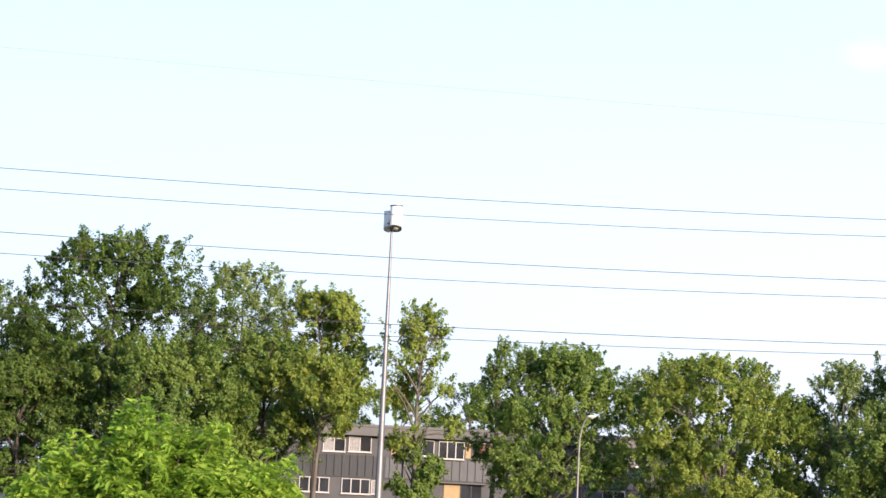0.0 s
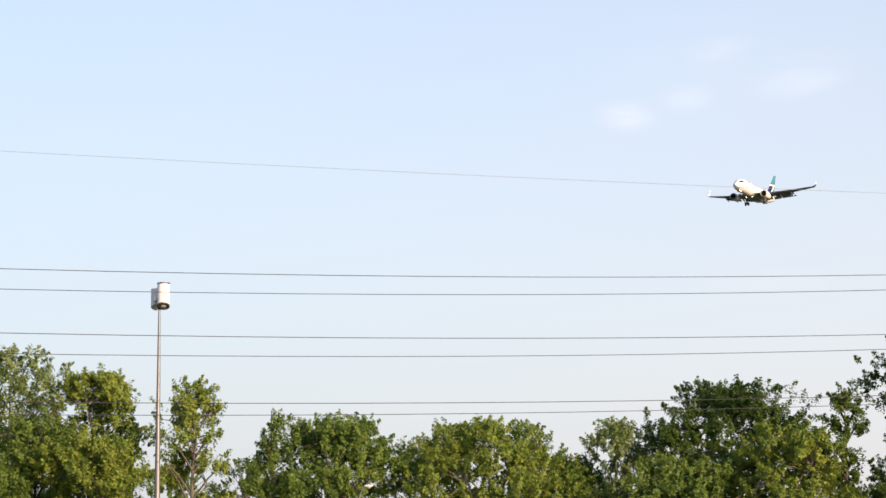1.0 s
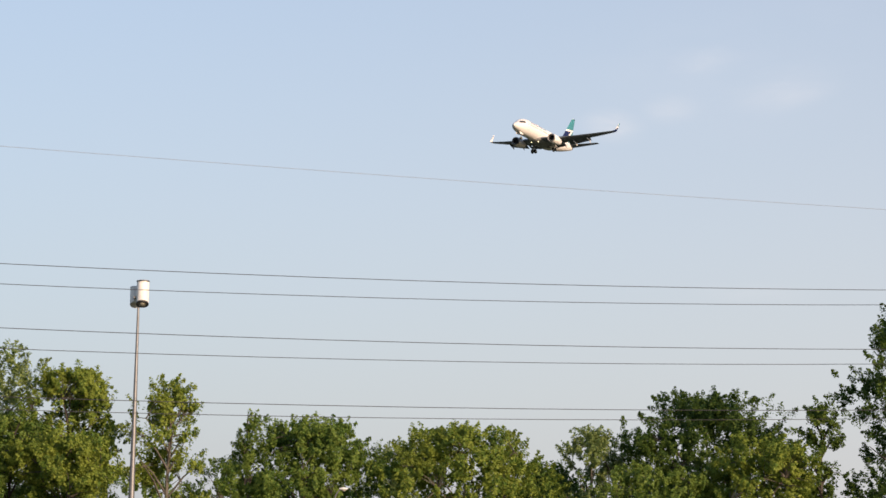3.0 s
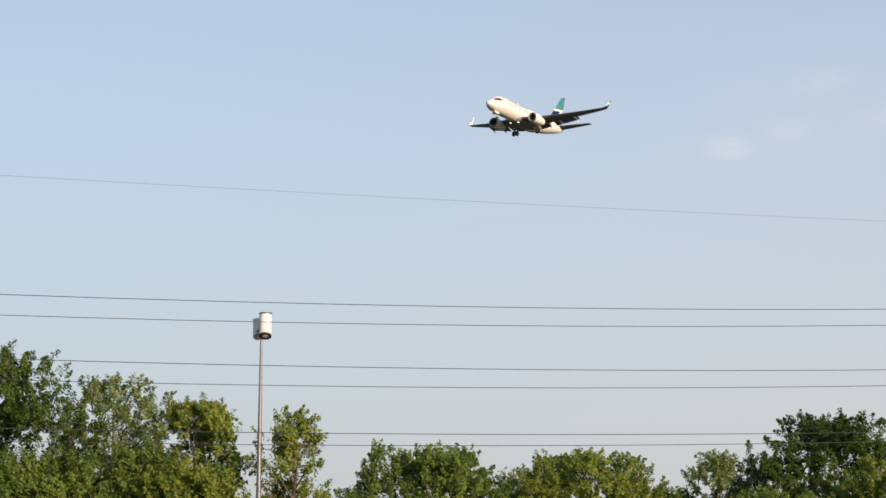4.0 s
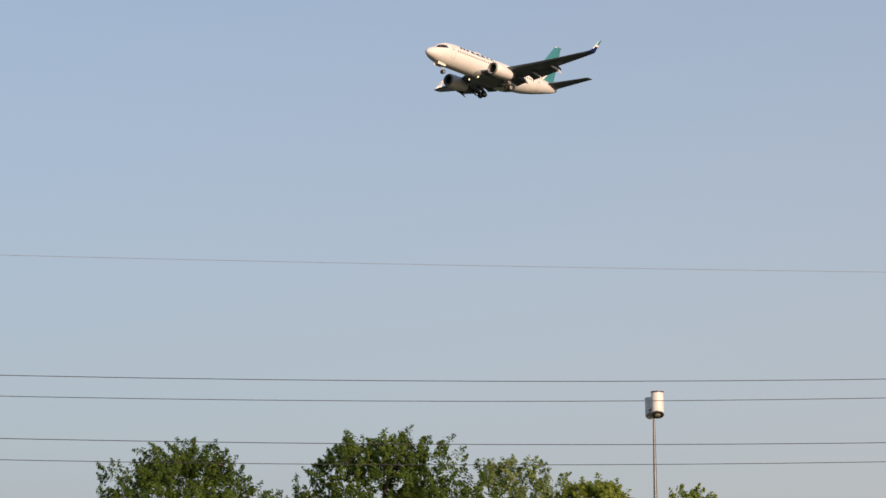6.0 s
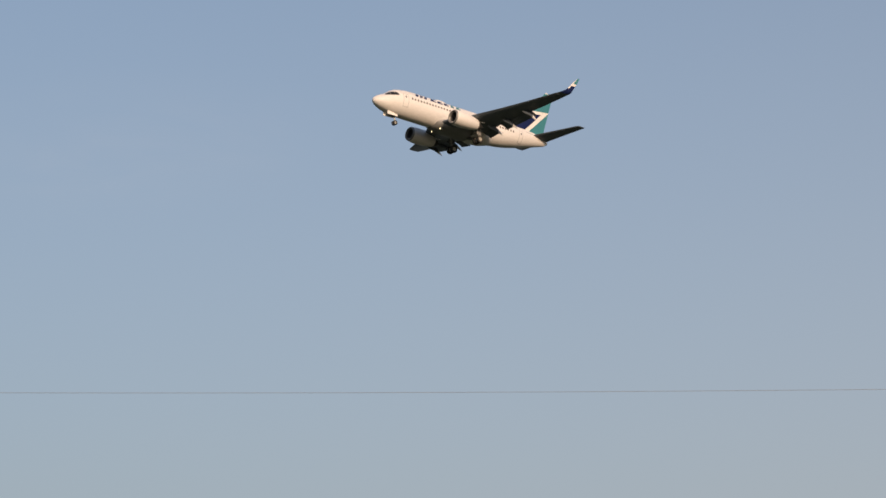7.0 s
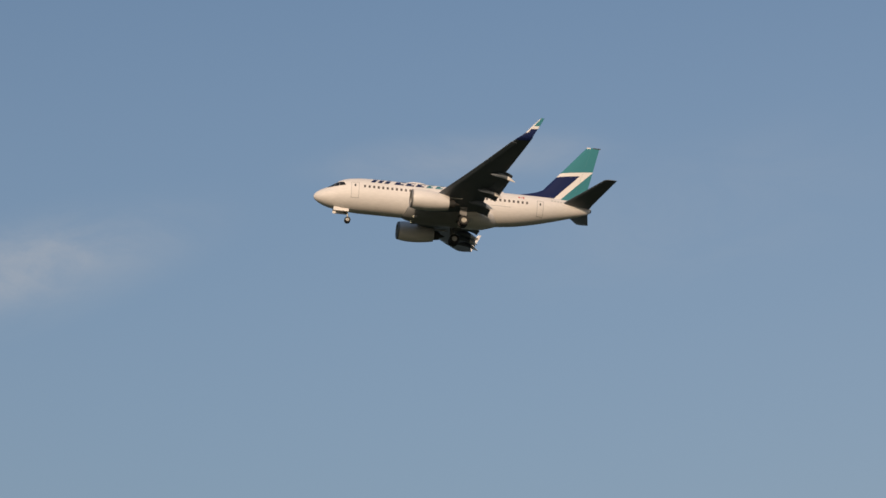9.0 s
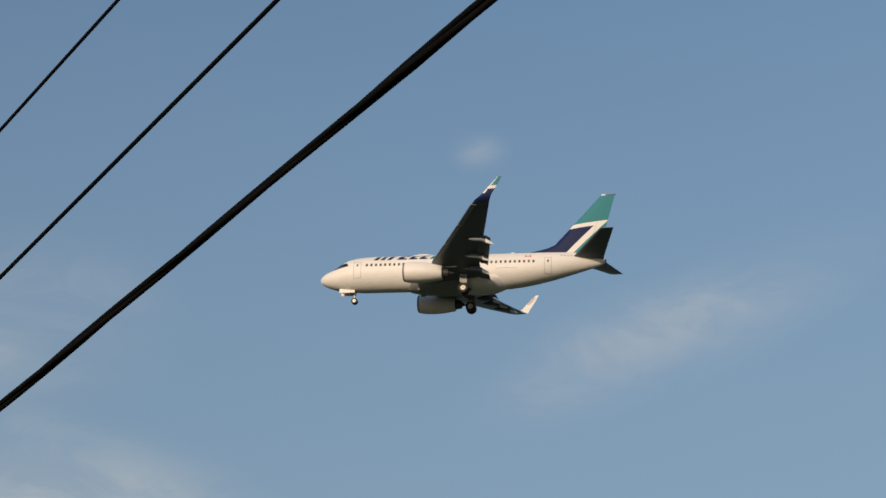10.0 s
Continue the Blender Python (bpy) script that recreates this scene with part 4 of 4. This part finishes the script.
    crown = new("crown", me)
    crown.parent = tree
    return tree


DARK, MID, OLIVE, PALE = "leaf_dark", "leaf_mid", "leaf_olive", "leaf_pale"
# bearing, distance, height, width, crown's foot, profile, leaf, clumps, bark, label
TREES = [
    (-13.8, 126, 16.0, 11.6, 1.5, "round", DARK, 500, "bark", "dark green dense ash tree with upright shoots"),
    (-11.45, 138, 14.0, 6.0, 2.0, "broad", PALE, 180, "pale_bark", "pale greyish-green thin-leaved tree"),
    (-8.65, 124, 16.4, 11.2, 3.0, "broad", DARK, 640, "bark", "big dark green broad-crowned tree"),
    (-10.2, 133, 11.2, 6.5, 0.6, "broad", MID, 250, "bark", "mid-green tree behind the big one"),
    (-10.9, 121, 8.9, 6.4, 0.8, "broad", DARK, 280, "bark", "low dark green spreading tree"),
    (-5.25, 127, 15.1, 8.0, 2.0, "broad", PALE, 330, "pale_bark", "pale yellow-green airy tree"),
    (-6.9, 118, 10.2, 7.7, 0.8, "broad", MID, 340, "bark", "spreading tree with mid-green leaves"),
    (-3.1, 123, 13.3, 6.2, 5.8, "broad", OLIVE, 240, "bark", "olive-green tree with loose crown"),
    (-4.6, 120, 10.6, 5.5, 3.2, "broad", MID, 240, "bark", "mid-green tree beside the grey building"),
    (-3.1, 117, 9.4, 4.9, 4.6, "broad", OLIVE, 180, "pale_bark", "olive-green tree with yellowing leaves"),
    (-0.45, 119, 12.8, 4.9, 4.2, "tall", OLIVE, 100, "pale_bark", "narrow airy yellow-green tree"),
    (-0.5, 119.5, 5.4, 3.1, 1.6, "round", MID, 50, "bark", "small mid-green tree before the building"),
    (-3.2, 168, 10.2, 9.9, 1.5, "broad", DARK, 200, "bark", "dark green tree standing behind the building"),
    (-1.0, 170, 10.4, 8.8, 1.5, "broad", MID, 200, "bark", "mid-green tree standing behind the building"),
    (2.6, 169, 9.6, 8.8, 1.5, "broad", DARK, 180, "bark", "dark green tree standing behind the building"),
    (0.9, 166, 10.7, 7.2, 1.5, "broad", DARK, 200, "bark", "small dark green tree behind the building"),
    (1.6, 121.5, 11.3, 1.3, 7.0, "tall", MID, 15, "pale_bark", "slender young tree with few leaves"),
    (3.15, 121, 10.7, 8.7, 2.2, "broad", MID, 520, "bark", "dense mid-green rounded tree"),
    (5.6, 146, 11.0, 6.4, 2.5, "tall", PALE, 170, "pale_bark", "thin greyish-green tree behind others"),
    (7.6, 120, 10.5, 8.4, 0.8, "broad", OLIVE, 520, "pale_bark", "olive and yellow-green rounded tree"),
    (11.2, 130, 7.6, 5.6, 0.5, "broad", MID, 200, "bark", "low mid-green tree behind the sparse one"),
    (9.6, 130, 8.8, 5.5, 0.8, "round", DARK, 200, "bark", "small dark green tree between larger ones"),
    (10.7, 124, 10.7, 4.4, 1.0, "broad", PALE, 150, "pale_bark", "sparse tree with greyish-green leaves"),
    (13.75, 126, 13.0, 10.8, 1.5, "broad", DARK, 600, "bark", "big dark green tree with heavy crown"),
    (12.3, 119, 8.4, 6.4, 0.6, "broad", MID, 280, "bark", "low spreading tree with mid-green leaves"),
    (15.3, 118, 9.8, 6.4, 0.6, "broad", OLIVE, 310, "pale_bark", "olive-green tree with sunlit crown"),
    (16.65, 124, 12.3, 2.9, 5.0, "round", DARK, 75, "bark", "narrow loose dark green tree"),
    (19.4, 127, 18.4, 9.4, 1.0, "round", DARK, 540, "bark", "tall dark green tree behind the lattice tower"),
    (18.0, 121, 6.6, 5.2, 0.5, "broad", DARK, 200, "bark", "low dark green tree at the lattice tower's foot"),
    (22.0, 123, 15.0, 7.7, 1.5, "round", DARK, 260, "bark", "tall dark green tree beyond the lattice tower"),
    (-9.2, 132, 11.4, 9.0, 0.8, "broad", DARK, 240, "bark", "dark green tree filling the gap behind"),
    (-12.5, 140, 9.6, 8.0, 0.8, "broad", DARK, 180, "bark", "low dark green tree at the back"),
    (-7.2, 140, 9.4, 9.0, 0.8, "broad", DARK, 180, "bark", "low dark green tree behind the airy one"),
]


AIRY = (16.65, -0.45, 10.7, -5.25, -3.1)


def build_trees():
    for bearing, distance, height, width, low, profile, leaf, clumps, bark, label in TREES:
        build_tree("tree", label, polar(bearing, distance), height, width, low, profile, leaf, 700 + int(round(bearing * 20 + distance)), clumps=int(clumps * 2.15), per=72 if leaf != PALE else 58, size=0.155, clump=0.46, lump=0.24, gaps=2.0 if bearing in AIRY else 1.9, bark=bark, airy=bearing in AIRY)


build_trees()


def build_bush(at, height, width, sprays, seed):
    """A bush of arching compound leaves: leaflets in pairs along each stalk, the last one at its tip."""
    rng = np.random.default_rng(seed)
    bush = thing("bush", "bright yellow-green leafy ash bush in full sun", "bush", "bright bushes", (at[0], at[1], -0.05))
    waves = rng.uniform(0, 2 * math.pi, 4)
    # shoots reach from the foot into a lumpy dome; compound leaves sit round each shoot's upper part
    bm = bmesh.new()
    roots, ways = [], []
    shoots = max(10, sprays // 44)
    for k in range(shoots):
        a, f = rng.uniform(0, 2 * math.pi), rng.uniform(0, 1) ** 0.5
        lump = 1 + 0.13 * math.sin(3 * a + waves[0]) + 0.1 * math.sin(5 * a + waves[1])
        r = 0.5 * width * f * lump
        h = height * (1 - 0.6 * f ** 4) * rng.uniform(0.66, 1.04)
        h *= 1 + 0.10 * math.sin(4.2 * r * math.cos(a) + waves[2]) + 0.05 * math.sin(9.0 * r * math.cos(a) + waves[3])
        tip = Vector((r * math.cos(a), r * math.sin(a), h))
        foot = Vector((0.25 * r * math.cos(a), 0.25 * r * math.sin(a), 0))
        mid = foot.lerp(tip, 0.5) + Vector((0, 0, 0.12 * height))
        tube(bm, [foot, mid, tip], [0.022, 0.014, 0.005], 4)
        for j in range(sprays // shoots):
            u = rng.uniform(0.12, 1.0) ** 0.5
            p = (mid.lerp(tip, 2 * u - 1) if u > 0.5 else foot.lerp(mid, 2 * u))
            g = rng.uniform(0, 2 * math.pi)
            w = Vector((math.cos(g), math.sin(g), rng.uniform(0.15, 0.9))) + Vector((math.cos(a) * f, math.sin(a) * f, 0)) * 0.7
            roots.append(list(p))
            ways.append(list(w.normalized()))
    smooth(part("stems", bm, M["pale_bark"], bush, "thin woody stems"), 60)
    roots, ways = np.array(roots), np.array(ways)
    n = len(roots)
    reach = rng.uniform(0.22, 0.40, n)[:, None]
    flat = np.cross(ways, [0, 0, 1.0])
    flat /= np.linalg.norm(flat, axis=1)[:, None]
    over = np.cross(flat, ways)
    spots, tips, faces = [], [], []
    for u in (0.4, 0.62, 0.82, 1.0):
        p = roots + ways * reach * u - np.array([0, 0, 0.55]) * reach * u * u
        down = ways - np.array([0, 0, 1.1]) * u
        down /= np.linalg.norm(down, axis=1)[:, None]
        for sd in ((1, -1) if u < 1 else (0,)):
            d = down * (0.75 if sd else 1.0) + flat * sd * 0.75 - np.array([0, 0, 0.25])
            d /= np.linalg.norm(d, axis=1)[:, None]
            spots.append(p + d * 0.07)
            tips.append(d)
            faces.append(over)
    me = leaves(np.concatenate(spots), np.concatenate(faces), 0.165, rng, 0.3, 0.56, np.concatenate(tips))
    me.materials.append(M["leaf_fresh"])
    new("crown", me).parent = bush


def build_bushes():
    for k, (bearing, distance, height, width, sprays) in enumerate(((-7.5, 38, 2.8, 3.7, 5200), (-10.3, 37.4, 1.65, 2.0, 1500), (-6.2, 38.6, 2.65, 1.8, 1500), (-4.55, 38, 2.5, 1.25, 1100))):
        build_bush(polar(bearing, distance), height, width, sprays, 300 + k)


build_bushes()


# ---------------------------------------------------------------- apartment building
def build_apartments():
    house = thing("apartment_building", "low grey two-storey apartment block with ribbed siding", "building", at=(0, 152, 0))
    x0, x1 = -16.0, 22.0
    part("wall", boxed((x0, 0.0, 0), (x1, 9.0, 2.9)), M["stucco"], house, "beige rendered lower wall")
    step, pale_end = -3.3, 13.4
    # left part coloured darker, as if shaded by trees
    upper = part("wall", boxed((x0, 0.06, 2.9), (step, 9.0, 4.35)), M["siding"], house, "grey ribbed siding, tree shade put into its colour")
    pale = part("wall", boxed((step, 0.06, 2.9), (pale_end, 9.0, 4.35)), M["pale_siding"], house, "pale grey ribbed siding")
    end = part("wall", boxed((pale_end, 0.06, 2.9), (x1, 9.0, 5.75)), M["pale_siding"], house, "pale grey ribbed siding")
    part("wall", boxed((x0, 0.02, 4.35), (pale_end, 9.0, 5.75)), M["stucco"], house, "beige rendered upper wall")
    part("ledge", boxed((x0, -0.06, 2.8), (x1, 0.06, 2.9), 0.01), M["siding"], house, "dark drip ledge")
    roof = part("roof", boxed((x0 - 0.4, -0.55, 6.35), (x1 + 0.4, 9.4, 6.55), 0.02), M["fascia"], house)
    part("fascia", boxed((x0 - 0.4, -0.5, 5.75), (x1 + 0.4, 9.3, 6.35), 0.015), M["fascia"], house, "brownish fascia board")
    def ribs(wall, xa, xb, top, mat):
        me = bpy.data.meshes.new("rib")
        bm = boxed((-0.025, -0.01, 2.9), (0.025, 0.06, top), 0.006)
        bm.to_mesh(me)
        bm.free()
        me.materials.append(mat)
        for i in range(int((xb - xa) / 0.55)):
            ob = new("siding_rib", me)
            ob.parent = wall
            ob.location = (xa + 0.3 + i * 0.55, 0, 0)

    ribs(upper, x0, step, 4.35, M["siding"])
    ribs(pale, step, pale_end, 4.35, M["pale_siding"])
    ribs(end, pale_end, x1, 5.75, M["pale_siding"])

    def window(xa, xb, za, zb, fill="pane", bars=1):
        win = part("window", boxed((xa, -0.02, za), (xb, 0.0, zb)), M["pane"], house, "white-framed window with dark panes")
        w = 0.055
        for lo, hi in (((xa, za), (xa + w, zb)), ((xb - w, za), (xb, zb)), ((xa + w, zb - w), (xb - w, zb)), ((xa + w, za), (xb - w, za + w))):
            part("frame", boxed((lo[0], -0.08, lo[1]), (hi[0], 0.015, hi[1]), 0.008), M["window_frame"], win)
        for k in range(bars):
            xm = xa + (xb - xa) * (k + 1) / (bars + 1)
            part("mullion", boxed((xm - 0.035, -0.07, za + w), (xm + 0.035, 0.01, zb - w), 0.006), M["window_frame"], win)
        part("sill", boxed((xa - 0.06, -0.14, za - 0.06), (xb + 0.06, 0.01, za), 0.008), M["window_frame"], win)
        if fill != "pane":
            bm = bmesh.new()
            half = (xa + xb) / 2 if fill == "curtain" else xb - w
            nfold = 8
            pts = [(xa + w + (half - xa - w) * i / nfold, -0.028 - 0.012 * (i % 2)) for i in range(nfold + 1)]
            lowv = [bm.verts.new((p, q, za + w)) for p, q in pts]
            topv = [bm.verts.new((p, q, zb - w)) for p, q in pts]
            for i in range(nfold):
                bm.faces.new((lowv[i], lowv[i + 1], topv[i + 1], topv[i]))
            part("curtain", bm, M[fill], win, "drawn curtain")

    for xa, xb, za, zb, fill, bars in ((-7.79, -6.2, 4.56, 5.5, "curtain", 1), (-5.98, -4.37, 4.6, 5.68, "curtain", 1), (-1.67, 0.06, 4.52, 5.64, "pane", 1), (0.37, 2.18, 4.4, 5.62, "pane", 2),
                                       (3.0, 3.72, 4.5, 5.6, "red_curtain", 0), (3.91, 4.64, 4.5, 5.6, "red_curtain", 0), (-12.5, -11.0, 4.55, 5.6, "pane", 1), (7.6, 9.0, 4.5, 5.6, "pane", 1), (13.7, 15.07, 4.46, 5.55, "curtain", 1)):
        window(xa, xb, za, zb, fill, bars)
    for xa, xb, bars in ((-9.32, -7.2, 2), (-6.34, -4.34, 2), (-13.4, -11.6, 2), (6.6, 8.2, 1), (12.0, 13.6, 1)):
        window(xa, xb, 1.66, 2.72, "pane", bars)
    window(-4.26, -3.7, 1.7, 2.66, "curtain", 0)
    for xa, xb, za, zb in ((-2.98, -2.61, 4.5, 5.62), (2.26, 2.64, 4.5, 5.62), (0.86, 2.0, 0.9, 2.66)):
        part("panel", boxed((xa, -0.05, za), (xb, 0.015, zb), 0.01), M["ochre"], house, "ochre timber panel")
    door = part("door", boxed((2.05, -0.04, 0.4), (3.5, 0.0, 2.66), 0.01), M["pane"], house, "dark glazed entrance door")
    for xa, xb in ((2.0, 2.08), (2.74, 2.81), (3.47, 3.55)):
        part("frame", boxed((xa, -0.08, 0.4), (xb, 0.01, 2.68), 0.008), M["siding"], door)
    part("canopy", boxed((0.4, -0.4, 2.68), (3.8, 0.0, 2.79), 0.02), M["fascia"], house)
    part("step", boxed((1.8, -1.2, 0), (3.8, 0.0, 0.38), 0.02), M["stucco"], house)
    for xx in (-2.0, 5.4, 10.5):
        part("downpipe", tube(bmesh.new(), [(xx, -0.12, 0.1), (xx, -0.12, 5.75)], 0.05, 8), M["fascia"], house)


build_apartments()


# ---------------------------------------------------------------- far woods
def build_far_woods():
    rng = np.random.default_rng(77)
    cents = []
    for k in range(900):
        b = rng.uniform(-40, 40)
        d = rng.uniform(230, 300)
        x, y = polar(b, d)
        h = 3.2 + 1.6 * math.sin(b * 1.9) + 1.0 * math.sin(b * 5.3 + 1)
        for j in range(3):
            cents.append((x + rng.normal(0, 1.5), y + rng.normal(0, 1.5), max(0.6, rng.uniform(0.1, 1) * h * 1.2)))
    cents = np.array(cents)
    pick = np.repeat(np.arange(len(cents)), 22)
    off = rng.normal(0, 0.8, (len(pick), 3))
    pos = cents[pick] + off
    pos[:, 2] = np.maximum(pos[:, 2], 0.3)
    me = leaves(pos, off + [0, 0, 0.5], 0.75, rng)
    me.materials.append(M["leaf_dark"])
    ob = new("far_woods", me)
    tagged(ob, "low dark green woods in the distance", "woods", kind="stuff")


build_far_woods()


# ---------------------------------------------------------------- what moves
def motions():
    start, speed = Vector((-3.335, 383.254, 104.340)), Vector((-39.344, -58.041, -2.999))
    rows = []
    for t in (0.0, 2.5, 5.0, 7.5, 10.0):
        p = start + speed * (t - 5)
        rows.append((t, pose(p.x, p.y, p.z, -0.31, -3.25, 233.51)))
    walk(aeroplane, rows)


motions()
